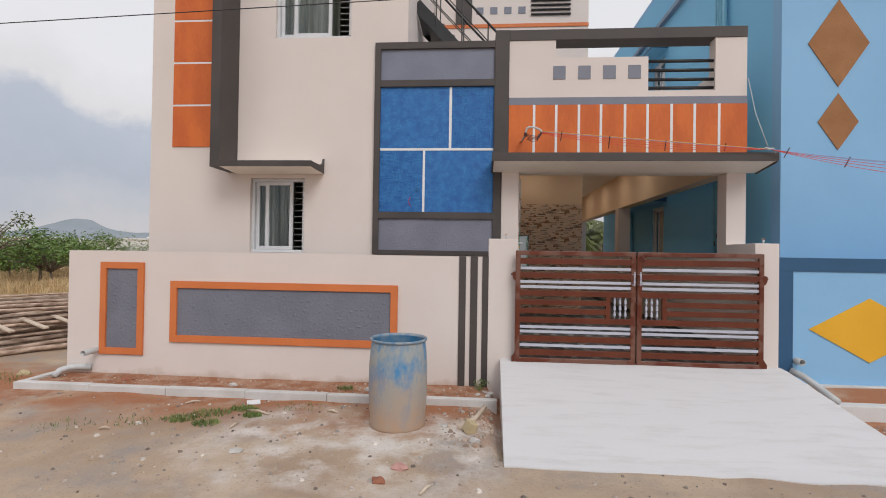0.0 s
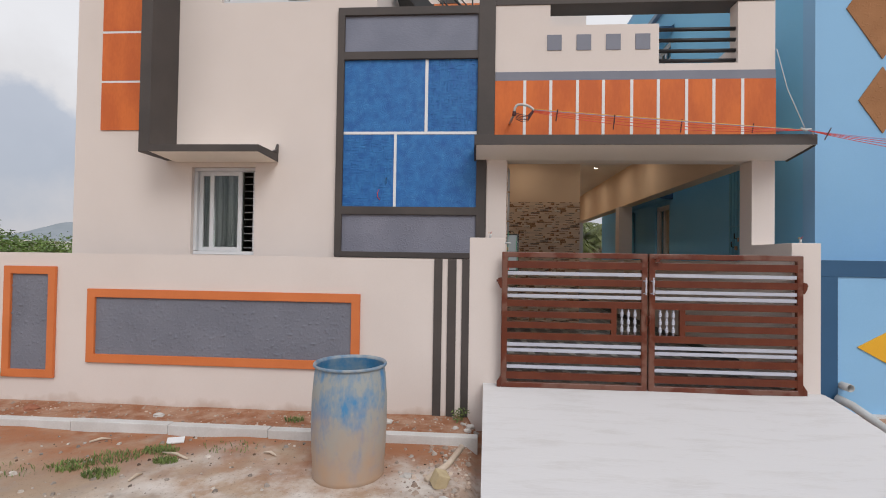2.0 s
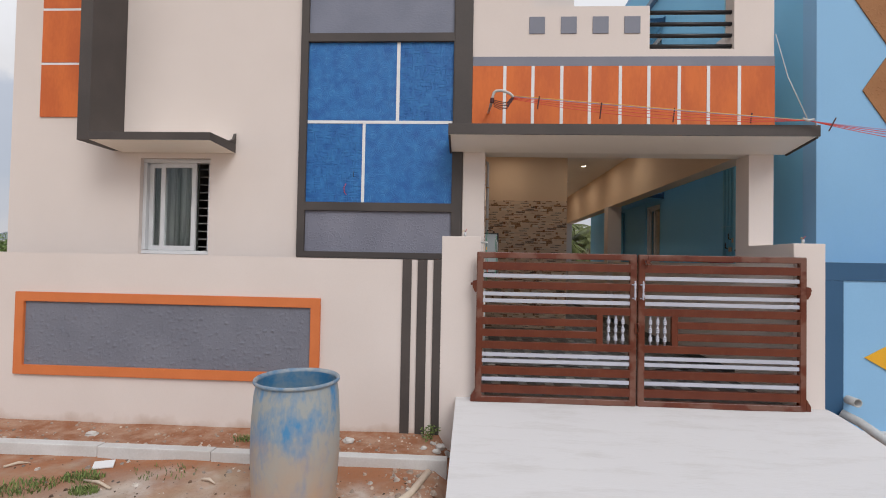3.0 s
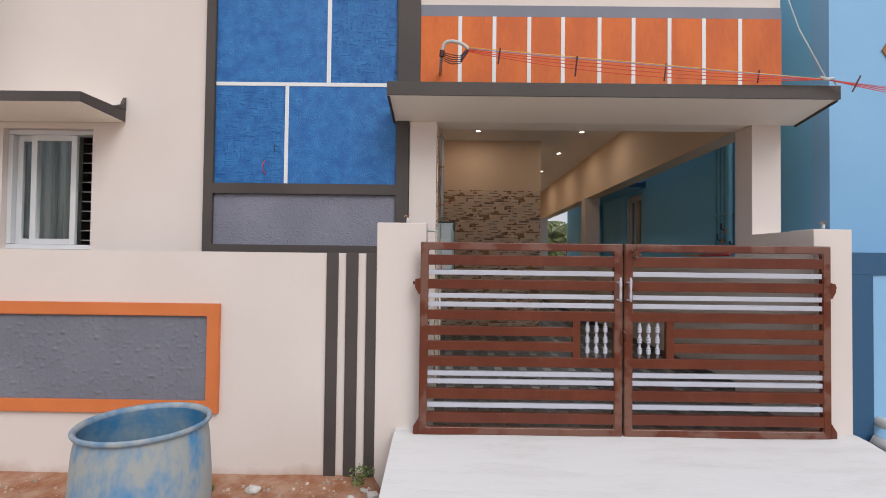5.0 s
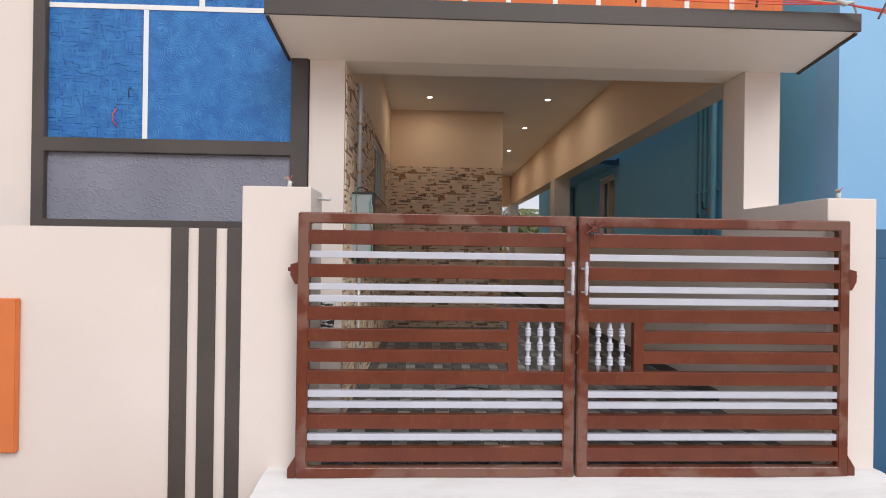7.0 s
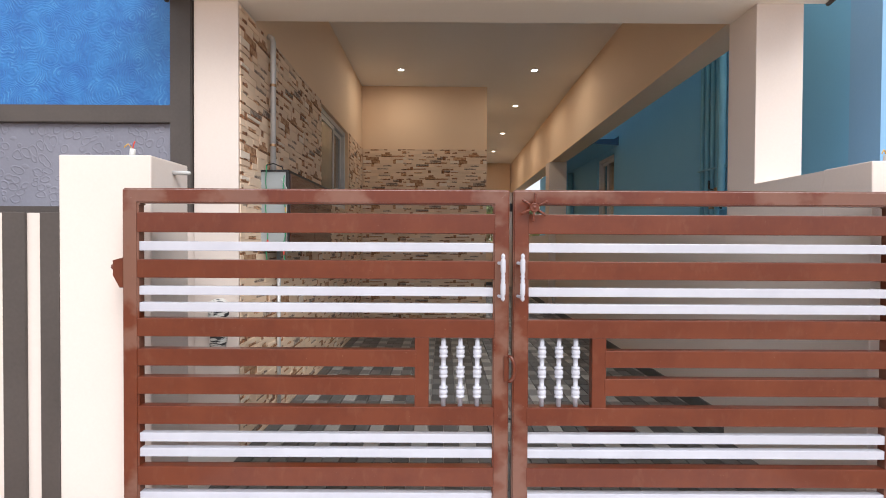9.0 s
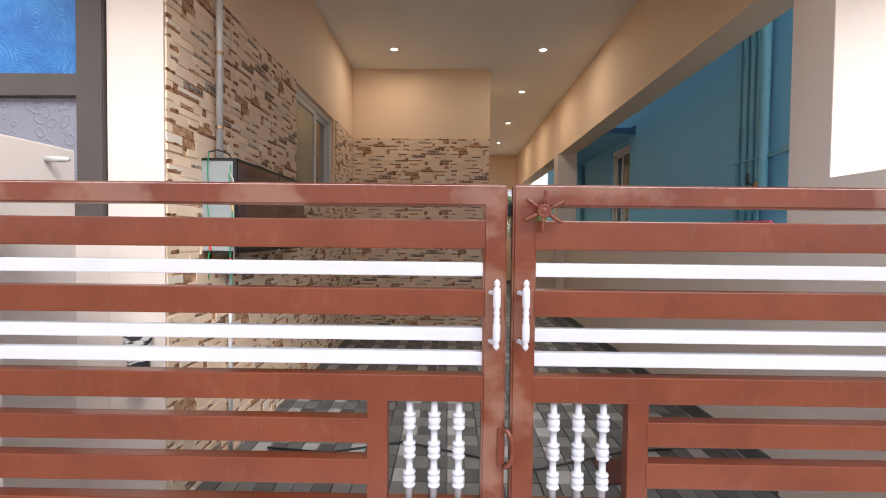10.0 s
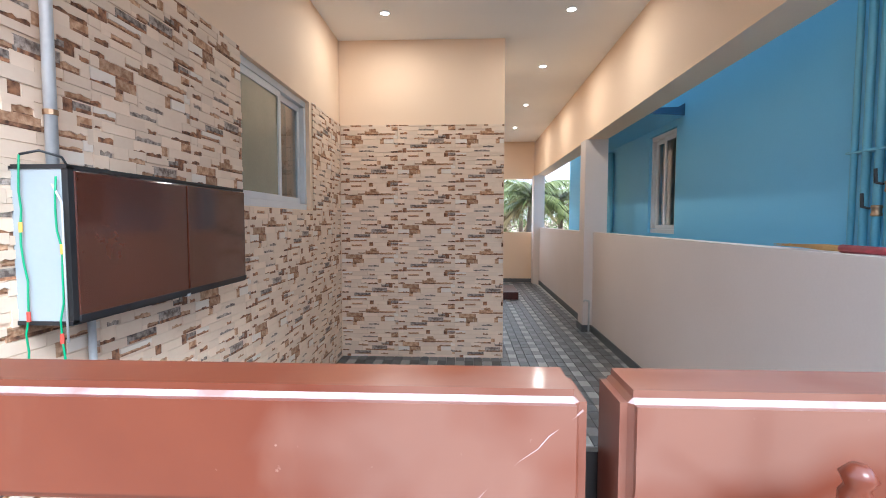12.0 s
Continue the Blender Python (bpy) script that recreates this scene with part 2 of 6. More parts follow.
def glow(name, colour, strength):
    m = bpy.data.materials.new(name)
    m.use_nodes = True
    p = m.node_tree.nodes["Principled BSDF"]
    p.inputs["Base Color"].default_value = (0.8, 0.8, 0.8, 1)
    p.inputs["Emission Color"].default_value, p.inputs["Emission Strength"].default_value = (*colour, 1), strength
    return m


CREAM = material("cream_wall_paint", (0.73, 0.652, 0.61), (0.69, 0.612, 0.57), 0.9, 0.75, 0.08, 90, dist=0.004)
# the wall cream, lightened so its colour carries light bounced off the ground
SOFFIT = material("bounce_lit_soffit_cream", (0.93, 0.865, 0.775), (0.91, 0.845, 0.755), 1.0, 0.8, 0.05, 80, dist=0.004)


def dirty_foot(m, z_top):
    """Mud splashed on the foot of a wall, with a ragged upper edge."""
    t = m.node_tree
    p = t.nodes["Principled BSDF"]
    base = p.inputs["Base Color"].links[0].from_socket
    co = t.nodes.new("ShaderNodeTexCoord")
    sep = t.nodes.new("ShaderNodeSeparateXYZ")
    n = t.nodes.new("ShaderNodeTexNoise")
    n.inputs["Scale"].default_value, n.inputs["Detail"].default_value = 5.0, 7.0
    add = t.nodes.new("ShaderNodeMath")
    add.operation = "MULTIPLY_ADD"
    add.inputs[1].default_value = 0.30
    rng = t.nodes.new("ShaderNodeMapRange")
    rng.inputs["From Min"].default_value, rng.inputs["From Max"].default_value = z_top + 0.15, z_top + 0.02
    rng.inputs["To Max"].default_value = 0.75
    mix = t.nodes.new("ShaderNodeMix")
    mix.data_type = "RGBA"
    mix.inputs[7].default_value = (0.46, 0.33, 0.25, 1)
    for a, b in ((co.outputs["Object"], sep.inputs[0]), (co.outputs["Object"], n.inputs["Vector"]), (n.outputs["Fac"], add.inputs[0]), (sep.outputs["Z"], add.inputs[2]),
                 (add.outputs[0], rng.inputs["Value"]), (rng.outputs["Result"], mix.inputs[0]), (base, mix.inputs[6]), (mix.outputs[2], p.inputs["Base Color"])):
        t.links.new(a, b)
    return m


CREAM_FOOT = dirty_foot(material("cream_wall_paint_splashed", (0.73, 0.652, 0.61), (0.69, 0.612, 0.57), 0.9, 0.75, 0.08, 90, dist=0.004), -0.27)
PORCH = material("peach_wall_paint", (0.88, 0.675, 0.49), (0.85, 0.64, 0.455), 0.9, 0.7, 0.06, 90, dist=0.004)
CEIL = material("white_ceiling_paint", (0.88, 0.86, 0.82), (0.85, 0.83, 0.79), 1.0, 0.8, 0.05, 80, dist=0.004)
DARK = material("dark_brown_paint", (0.074, 0.061, 0.056), (0.054, 0.045, 0.042), 2.0, 0.62, 0.12, 70, dist=0.004)
ORANGE = material("orange_texture_paint", (0.68, 0.165, 0.035), (0.56, 0.12, 0.025), 4.0, 0.7, 0.35, 45, stretch=(1, 1, 0.35), dist=0.008)
ORANGE_F = material("orange_border_paint", (0.66, 0.19, 0.055), (0.60, 0.165, 0.045), 3.0, 0.6, 0.08, 90, dist=0.004)
WHITE = material("white_paint", (0.80, 0.80, 0.80), (0.74, 0.74, 0.75), 3.0, 0.55, 0.06, 80, dist=0.003)
GREYP = material("grey_blue_paint", (0.215, 0.225, 0.275), (0.19, 0.20, 0.25), 2.5, 0.65, 0.1, 70, dist=0.004)
GREY_BLOB = relief(material("grey_thrown_plaster", (0.19, 0.198, 0.24), (0.16, 0.168, 0.208), 2.5, 0.7, 0.3, 60), "blobs", 46.0, 0.5, 0.008)
GREY_RING = relief(material("grey_ring_plaster", (0.215, 0.22, 0.275), (0.18, 0.185, 0.235), 2.5, 0.6, 0.2, 60), "rings", 20.0, 0.5, 0.006, stretch=(1, 0.05, 1))
GREY_SCAL = relief(material("grey_scalloped_plaster", (0.205, 0.22, 0.285), (0.175, 0.19, 0.25), 2.5, 0.6, 0.2, 60), "comb", 26.0, 0.5, 0.005, stretch=(1, 0.05, 2.2))
BLUE_SWIRL = relief(material("blue_swirl_plaster", (0.026, 0.170, 0.455), (0.011, 0.108, 0.36), 9.0, 0.5, 0.2, 50), "swirl", 8.0, 0.20, 0.0035, tint=(0.075, 0.28, 0.56), stretch=(1, 0.05, 1))
BLUE_WEAVE = relief(material("blue_woven_plaster", (0.026, 0.170, 0.455), (0.011, 0.108, 0.36), 9.0, 0.5, 0.2, 50), "weave", 10.5, 0.75, 0.009, tint=(0.035, 0.20, 0.48))
NB_LIGHT = material("sky_blue_wall_paint", (0.26, 0.49, 0.74), (0.235, 0.455, 0.70), 0.8, 0.75, 0.08, 80, dist=0.004)
NB_SIDE = material("teal_blue_wall_paint", (0.215, 0.54, 0.79), (0.198, 0.505, 0.755), 0.8, 0.7, 0.1, 80, dist=0.004)
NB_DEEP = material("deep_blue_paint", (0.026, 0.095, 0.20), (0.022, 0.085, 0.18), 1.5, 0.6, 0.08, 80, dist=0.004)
NB_TAN = relief(material("tan_granular_plaster", (0.37, 0.175, 0.075), (0.31, 0.14, 0.055), 3.0, 0.85, 0.3, 90), "blobs", 40.0, 0.5, 0.01)
NB_SLATE = material("slate_blue_paint", (0.24, 0.32, 0.43), (0.21, 0.285, 0.39), 1.5, 0.65, 0.08, 80, dist=0.004)
YELLOW = material("yellow_paint", (0.80, 0.42, 0.02), (0.74, 0.38, 0.015), 2.0, 0.6, 0.1, 70, dist=0.004)


def gate_material(name="maroon_enamel", film=()):
    """Maroon enamel with rubbed dust and darker runs of fresh paint; film: a wider coat of dust, wiped off in patches."""
    m = material(name, (0.130, 0.028, 0.010), (0.104, 0.020, 0.0075), 5.0, 0.34, 0.12, 35, dist=0.003, spec=0.35, coat=0.3)
    t = m.node_tree
    p = t.nodes["Principled BSDF"]
    last = p.inputs["Base Color"].links[0].from_socket
    co = t.nodes.new("ShaderNodeTexCoord")
    for scale, stretch, a, b, most, colour in ((13.0, (1, 1, 0.5), 0.60, 0.68, 0.22, (0.075, 0.012, 0.005)), (22.0, (1.6, 1, 0.7), 0.58, 0.80, 0.10, (0.32, 0.18, 0.12)), (150.0, (1, 1, 1), 0.725, 0.78, 0.35, (0.45, 0.34, 0.28))) + film:
        mp = t.nodes.new("ShaderNodeMapping")
        mp.inputs["Scale"].default_value, mp.inputs["Location"].default_value = stretch, (scale, 0, 1)
        n = t.nodes.new("ShaderNodeTexNoise")
        n.inputs["Scale"].default_value, n.inputs["Detail"].default_value = scale, 4.0
        r = t.nodes.new("ShaderNodeMapRange")
        r.inputs["From Min"].default_value, r.inputs["From Max"].default_value, r.inputs["To Max"].default_value = a, b, most
        x = t.nodes.new("ShaderNodeMix")
        x.data_type = "RGBA"
        x.inputs[7].default_value = (*colour, 1)
        for u, v in ((co.outputs["Object"], mp.inputs["Vector"]), (mp.outputs["Vector"], n.inputs["Vector"]), (n.outputs["Fac"], r.inputs["Value"]), (r.outputs["Result"], x.inputs[0]), (last, x.inputs[6])):
            t.links.new(u, v)
        last = x.outputs[2]
    t.links.new(last, p.inputs["Base Color"])
    return m


GATE = gate_material()
GATE_FRAME = gate_material("dusty_maroon_enamel", ((5.5, (0.8, 1, 1.0), 0.46, 0.545, 0.40, (0.25, 0.155, 0.12)),))
# pale edge enamel: sky sheen put into the colour, along with rubbed dust
GATE_EDGE = material("worn_edge_sheen", (0.40, 0.30, 0.30), (0.22, 0.12, 0.10), 45.0, 0.55, 0.1, 60)
GATE_W = material("white_enamel", (0.49, 0.50, 0.57), (0.45, 0.46, 0.53), 6.0, 0.35, 0.1, 40, dist=0.003, coat=0.2)
UPVC = material("white_upvc", (0.66, 0.67, 0.68), (0.60, 0.61, 0.63), 4.0, 0.35, 0.03, 60)
GRILLE = material("grey_grille_enamel", (0.42, 0.42, 0.43), None, 6, 0.4, 0.05)
GLASS = glass("window_glass", (0.93, 0.97, 0.96))
FROST = material("frosted_olive_glass", (0.27, 0.275, 0.205), (0.22, 0.225, 0.165), 2.0, 0.22, 0.05, 90, coat=0.4)


def drum_material():
    """Blue plastic under a coat of tan dust: thicker towards the foot, rubbed off in upright patches."""
    m = material("dusty_blue_plastic", (0.33, 0.345, 0.335), (0.06, 0.23, 0.45), 5.5, 0.62, 0.2, 40, stretch=(1, 1, 0.5), contrast=(0.31, 0.53))
    t = m.node_tree
    p = t.nodes["Principled BSDF"]
    base = p.inputs["Base Color"].links[0].from_socket
    co = t.nodes.new("ShaderNodeTexCoord")
    sep = t.nodes.new("ShaderNodeSeparateXYZ")
    n = t.nodes.new("ShaderNodeTexNoise")
    n.inputs["Scale"].default_value, n.inputs["Detail"].default_value = 6.0, 5.0
    add = t.nodes.new("ShaderNodeMath")
    add.operation = "MULTIPLY_ADD"
    add.inputs[1].default_value = 0.7
    rng = t.nodes.new("ShaderNodeMapRange")
    rng.inputs["From Min"].default_value, rng.inputs["From Max"].default_value = 0.55, -0.05
    mix = t.nodes.new("ShaderNodeMix")
    mix.data_type = "RGBA"
    mix.inputs[7].default_value = (0.44, 0.30, 0.205, 1)
    t.links.new(co.outputs["Object"], sep.inputs[0])
    t.links.new(co.outputs["Object"], n.inputs["Vector"])
    t.links.new(n.outputs["Fac"], add.inputs[0])
    t.links.new(sep.outputs["Z"], add.inputs[2])
    t.links.new(add.outputs[0], rng.inputs["Value"])
    t.links.new(rng.outputs["Result"], mix.inputs[0])
    t.links.new(base, mix.inputs[6])
    t.links.new(mix.outputs[2], p.inputs["Base Color"])
    return m


DRUM = drum_material()
DRUM_RIM = material("worn_rim_plastic", (0.33, 0.35, 0.36), (0.12, 0.22, 0.34), 9.0, 0.5, 0.1, 40)
DRUM_IN = material("blue_plastic", (0.22, 0.30, 0.36), (0.05, 0.20, 0.38), 6.0, 0.5, 0.1, 40)
CONCRETE = material("pale_cement", (0.62, 0.605, 0.585), (0.52, 0.50, 0.48), 2.2, 0.85, 0.25, 50)
KERB = material("whitewashed_kerb", (0.66, 0.65, 0.64), (0.54, 0.52, 0.50), 2.5, 0.85, 0.2, 60)
PVC = material("grey_pvc", (0.56, 0.57, 0.57), (0.47, 0.47, 0.46), 5.0, 0.45, 0.05, 50)
STEEL = material("galvanised_steel", (0.66, 0.67, 0.68), (0.55, 0.56, 0.58), 9.0, 0.38, 0.05, 60, metal=0.3)
BOXGREY = material("pale_grey_sheet_metal", (0.34, 0.375, 0.395), (0.315, 0.35, 0.37), 3.0, 0.4, 0.03, 60)
BLACK = material("black_plastic", (0.018, 0.018, 0.02), (0.012, 0.012, 0.014), 6.0, 0.4, 0.05, 60)
BROWN_GL = material("brown_tinted_glass", (0.075, 0.024, 0.015), (0.060, 0.019, 0.012), 2.0, 0.06, 0.0, 60, coat=0.6)
RED_W = material("red_wire", (0.70, 0.07, 0.045), None, 9, 0.45, 0)
YEL_W = material("yellow_wire", (0.75, 0.45, 0.08), None, 9, 0.45, 0)
BLUE_W = material("blue_wire", (0.34, 0.32, 0.52), None, 9, 0.45, 0)
GREEN_W = material("green_wire", (0.02, 0.32, 0.14), None, 9, 0.45, 0)
DKRED = material("dark_red_spacer", (0.06, 0.012, 0.014), None, 9, 0.5, 0.05)
CURTAIN = material("pale_curtain_cloth", (0.74, 0.78, 0.74), (0.24, 0.29, 0.25), 7.0, 0.9, 0.2, 120, stretch=(2.2, 1, 0.05), contrast=(0.38, 0.6))
ROOMDARK = material("dim_room_plaster", (0.62, 0.59, 0.50), None, 1.0, 0.9, 0.05)
MAROON_ST = material("maroon_granite", (0.09, 0.022, 0.018), (0.06, 0.015, 0.012), 20, 0.3, 0.05, 90)

# ---- ground ----
ROAD_Z = -0.42


def ramp_z(y):
    return min(0.0, max(ROAD_Z, -0.42 + (y - 3.66) * 0.42 / 1.88))


def ground_z(x, y):
    near = math.exp(-((x / 14) ** 2) - ((y - 2) / 12) ** 2)
    n = noise.noise(Vector((x * 0.35, y * 0.35, 0.3))) * 0.05 + noise.noise(Vector((x * 1.7, y * 1.7, 2.0))) * 0.018 + noise.noise(Vector((x * 6, y * 6, 5.0))) * 0.006
    z = ROAD_Z + n * near
    if -5.5 < x < 0.35 and 5.14 < y < 5.9:
        z = -0.365 + n * 0.5 + max(0.0, (y - 5.5) * 0.12)
    if x > 3.5 and 5.14 < y:
        z = -0.255 + n * 0.5 + min(max(0.0, y - 5.2) * 0.18, 0.09)
    if 0.2 < x < 3.64 and 3.3 < y:
        z = -0.48 if y > 3.75 else ROAD_Z + n * 0.3
    if x < -7:
        z += min((-7 - x) * 0.012, 0.25) + noise.noise(Vector((x * 0.15, y * 0.15, 9))) * 0.12
    return z


def axis_steps(lo, hi, fine, far):
    out = [lo + fine * k for k in range(int((hi - lo) / fine) + 1)]
    a, b, s = lo, out[-1], fine
    while b < far:
        s *= 1.35
        a, b = a - s, b + s
        out = [a] + out + [b]
    return out


def make_ground():
    xs, ys = axis_steps(-8.0, 6.0, 0.085, 1500), axis_steps(-3.0, 6.2, 0.085, 1500)
    verts = [(x, y, ground_z(x, y)) for y in ys for x in xs]
    w = len(xs)
    faces = [(j * w + i, j * w + i + 1, (j + 1) * w + i + 1, (j + 1) * w + i) for j in range(len(ys) - 1) for i in range(w - 1)]
    me = bpy.data.meshes.new("ground")
    me.from_pydata(verts, [], faces)
    me.materials.append(SOIL)
    me.shade_smooth()
    return tagged(new("ground", me), "dusty tan road soil with red earth and pale dust", "ground", kind="structure")


def soil_material():
    """Road dust, red earth by the kerb, grey gravel and spilled white powder; dry grass far off."""
    m = bpy.data.materials.new("soil")
    m.use_nodes = True
    t = m.node_tree
    p = t.nodes["Principled BSDF"]
    co = t.nodes.new("ShaderNodeTexCoord")

    def noise_at(s, d=5.0, loc=0.0):
        mp = t.nodes.new("ShaderNodeMapping")
        mp.inputs["Location"].default_value = (loc, loc * 0.7, 0)
        n = t.nodes.new("ShaderNodeTexNoise")
        n.inputs["Scale"].default_value, n.inputs["Detail"].default_value, n.inputs["Roughness"].default_value = s, d, 0.62
        t.links.new(co.outputs["Object"], mp.inputs["Vector"])
        t.links.new(mp.outputs["Vector"], n.inputs["Vector"])
        return n.outputs["Fac"]

    def ramp(src, a, b, ca=(0, 0, 0), cb=(1, 1, 1)):
        r = t.nodes.new("ShaderNodeValToRGB")
        r.color_ramp.elements[0].position, r.color_ramp.elements[0].color = a, (*ca, 1)
        r.color_ramp.elements[1].position, r.color_ramp.elements[1].color = b, (*cb, 1)
        t.links.new(src, r.inputs["Fac"])
        return r.outputs["Color"]

    def mix(f, a, b):
        n = t.nodes.new("ShaderNodeMix")
        n.data_type = "RGBA"
        t.links.new(f, n.inputs[0])
        for s, v in ((6, a), (7, b)):
            if isinstance(v, tuple):
                n.inputs[s].default_value = (*v, 1)
            else:
                t.links.new(v, n.inputs[s])
        return n.outputs[2]

    def mul(a, b):
        n = t.nodes.new("ShaderNodeMath")
        n.operation, n.use_clamp = "MULTIPLY", True
        t.links.new(a, n.inputs[0])
        t.links.new(b, n.inputs[1])
        return n.outputs[0]

    def band(axis, a0, a1, b0, b1):
        """1 between a1 and b0 along an axis, fading outside, with a ragged edge."""
        sep = t.nodes.new("ShaderNodeSeparateXYZ")
        t.links.new(co.outputs["Object"], sep.inputs[0])
        rag = t.nodes.new("ShaderNodeMath")
        rag.operation = "MULTIPLY_ADD"
        rag.inputs[1].default_value = 1.6
        t.links.new(noise_at(1.6, 4, 7.0), rag.inputs[0])
        t.links.new(sep.outputs[axis], rag.inputs[2])
        outs = []
        for lo, hi in ((a0, a1), (b1, b0)):
            r = t.nodes.new("ShaderNodeMapRange")
            r.inputs["From Min"].default_value, r.inputs["From Max"].default_value = lo + 0.8, hi + 0.8
            t.links.new(rag.outputs[0], r.inputs["Value"])
            outs.append(r.outputs["Result"])
        return mul(*outs)

    base = mix(ramp(noise_at(0.9), 0.38, 0.62), (0.39, 0.285, 0.205), (0.50, 0.385, 0.285))
    base = mix(ramp(noise_at(1.3, 6, 3.0), 0.5, 0.68), base, (0.33, 0.285, 0.255))
    red = mul(band(1, 4.0, 4.9, 5.9, 6.4), ramp(noise_at(1.1, 5, 11.0), 0.32, 0.50))
    base = mix(red, base, (0.36, 0.16, 0.085))
    bed = mul(band(1, 5.0, 5.15, 5.9, 6.4), band(0, -5.8, -5.4, 0.2, 0.6))
    base = mix(bed, base, mix(ramp(noise_at(5.0), 0.4, 0.62), (0.30, 0.13, 0.07), (0.42, 0.26, 0.18)))
    dust = mul(mul(band(1, 3.0, 3.5, 4.3, 4.8), band(0, -2.6, -2.0, 0.0, 0.5)), ramp(noise_at(2.2, 5, 5.0), 0.42, 0.6))
    base = mix(dust, base, (0.66, 0.60, 0.55))
    far = band(0, -400, -300, -9.5, -8.0)
    base = mix(far, base, mix(ramp(noise_at(0.25), 0.4, 0.6), (0.46, 0.32, 0.15), (0.34, 0.22, 0.12)))
    speck = ramp(noise_at(48, 4), 0.27, 0.40)
    base = mix(speck, mix(ramp(noise_at(9), 0.4, 0.6), (0.19, 0.14, 0.11), (0.26, 0.2, 0.16)), base)
    t.links.new(base, p.inputs["Base Color"])
    p.inputs["Roughness"].default_value, p.inputs["Specular IOR Level"].default_value = 0.95, 0.15
    b = t.nodes.new("ShaderNodeBump")
    b.inputs["Strength"].default_value, b.inputs["Distance"].default_value = 0.5, 0.02
    t.links.new(noise_at(28, 6), b.inputs["Height"])
    t.links.new(b.outputs["Normal"], p.inputs["Normal"])
    return m


SOIL = soil_material()
make_ground()


def make_ramp():
    """White cement ramp up to the gate, wider at the road, with a brushed top."""
    bm = bmesh.new()
    n = 24
    top, bot = [], []
    for k in range(n + 1):
        y = 3.62 + (5.66 - 3.62) * k / n
        f = (y - 3.62) / 2.04
        xl, xr = 0.262 + 0.05 * f, 3.71 - 0.17 * f
        row, low = [], []
        for i in range(30):
            x = xl + (xr - xl) * i / 29
            wob = noise.noise(Vector((x * 1.3, y * 1.3, 4))) * 0.008 + noise.noise(Vector((x * 9, y * 3, 8))) * 0.003
            yy = y + (noise.noise(Vector((x * 2.5, 0, 1))) * 0.05 if k == 0 else 0)
            row.append(bm.verts.new((x, yy, max(ramp_z(y) + 0.012 + wob, -0.412))))
            low.append(bm.verts.new((x, yy, -0.6)))
        top.append(row)
        bot.append(low)
    for k in range(n):
        for i in range(29):
            bm.faces.new((top[k][i], top[k][i + 1], top[k + 1][i + 1], top[k + 1][i]))
        bm.faces.new((bot[k][0], top[k][0], top[k + 1][0], bot[k + 1][0]))
        bm.faces.new((bot[k][-1], bot[k + 1][-1], top[k + 1][-1], top[k][-1]))
    for i in range(29):
        bm.faces.new((bot[0][i], bot[0][i + 1], top[0][i + 1], top[0][i]))
    ob = solid("ramp", bm, RAMP, "whitewashed cement ramp rising to the gate", "ramp", kind="structure", smooth=True)
    ob.data.set_sharp_from_angle(angle=0.7)
    return ob


RAMP = material("whitewashed_cement", (0.655, 0.635, 0.635), (0.585, 0.56, 0.55), 7.0, 0.85, 0.35, 60, stretch=(0.3, 1.7, 1), contrast=(0.25, 0.50))
make_ramp()

# ---- boundary wall, piers, kerb ----
FY = 5.66  # front of the boundary wall
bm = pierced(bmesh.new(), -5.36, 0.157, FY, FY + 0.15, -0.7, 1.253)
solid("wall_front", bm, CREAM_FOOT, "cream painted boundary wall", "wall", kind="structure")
solid("wall_west", B(-5.36, -5.21, FY + 0.15, 16.4, -0.7, 1.253), CREAM, "cream painted boundary wall", "wall", kind="structure")


def ring_frame(x0, x1, y0, y1, z0, z1, holes, bev=0.004):
    """A plastered border in one piece, with softened edges."""
    bm = pierced(bmesh.new(), x0, x1, y0, y1, z0, z1, holes)
    bmesh.ops.dissolve_limit(bm, angle_limit=0.01, verts=bm.verts, edges=bm.edges)
    bmesh.ops.bevel(bm, geom=[e for e in bm.edges if len(e.link_faces) == 2 and e.calc_face_angle() > 0.5], offset=bev, segments=2, affect="EDGES")
    return bm


def framed_panel(x0, x1, z0, z1, w, label):
    p = thing("wall_panel", ((x0 + x1) / 2, FY, z0), label, "wall panel", "panels on the boundary wall")
    part("border", ring_frame(x0, x1, FY - 0.032, FY - 0.001, z0, z1, [(x0 + w, x1 - w, z0 + w, z1 - w)]), ORANGE_F, p)
    bm = bmesh.new()  # plaster thrown on by hand: a lumpy sheet with depth
    nx, nz = max(8, int((x1 - x0) / 0.011)), max(8, int((z1 - z0) / 0.011))
    grid = []
    for j in range(nz + 1):
        for i in range(nx + 1):
            x, z = x0 + w + (x1 - x0 - 2 * w) * i / nx, z0 + w + (z1 - z0 - 2 * w) * j / nz
            h = max(0.0, noise.noise(Vector((x * 33, 0, z * 33))) - 0.28) * 0.022 + noise.noise(Vector((x * 40, 3, z * 40))) * 0.001
            grid.append(bm.verts.new((x, FY - 0.006 - min(h, 0.018), z)))
    for j in range(nz):
        for i in range(nx):
            a = j * (nx + 1) + i
            bm.faces.new((grid[a], grid[a + 1], grid[a + nx + 2], grid[a + nx + 1]))
    part("plaster", bm, GREY_BLOB, p, "grey thrown plaster", smooth=True)


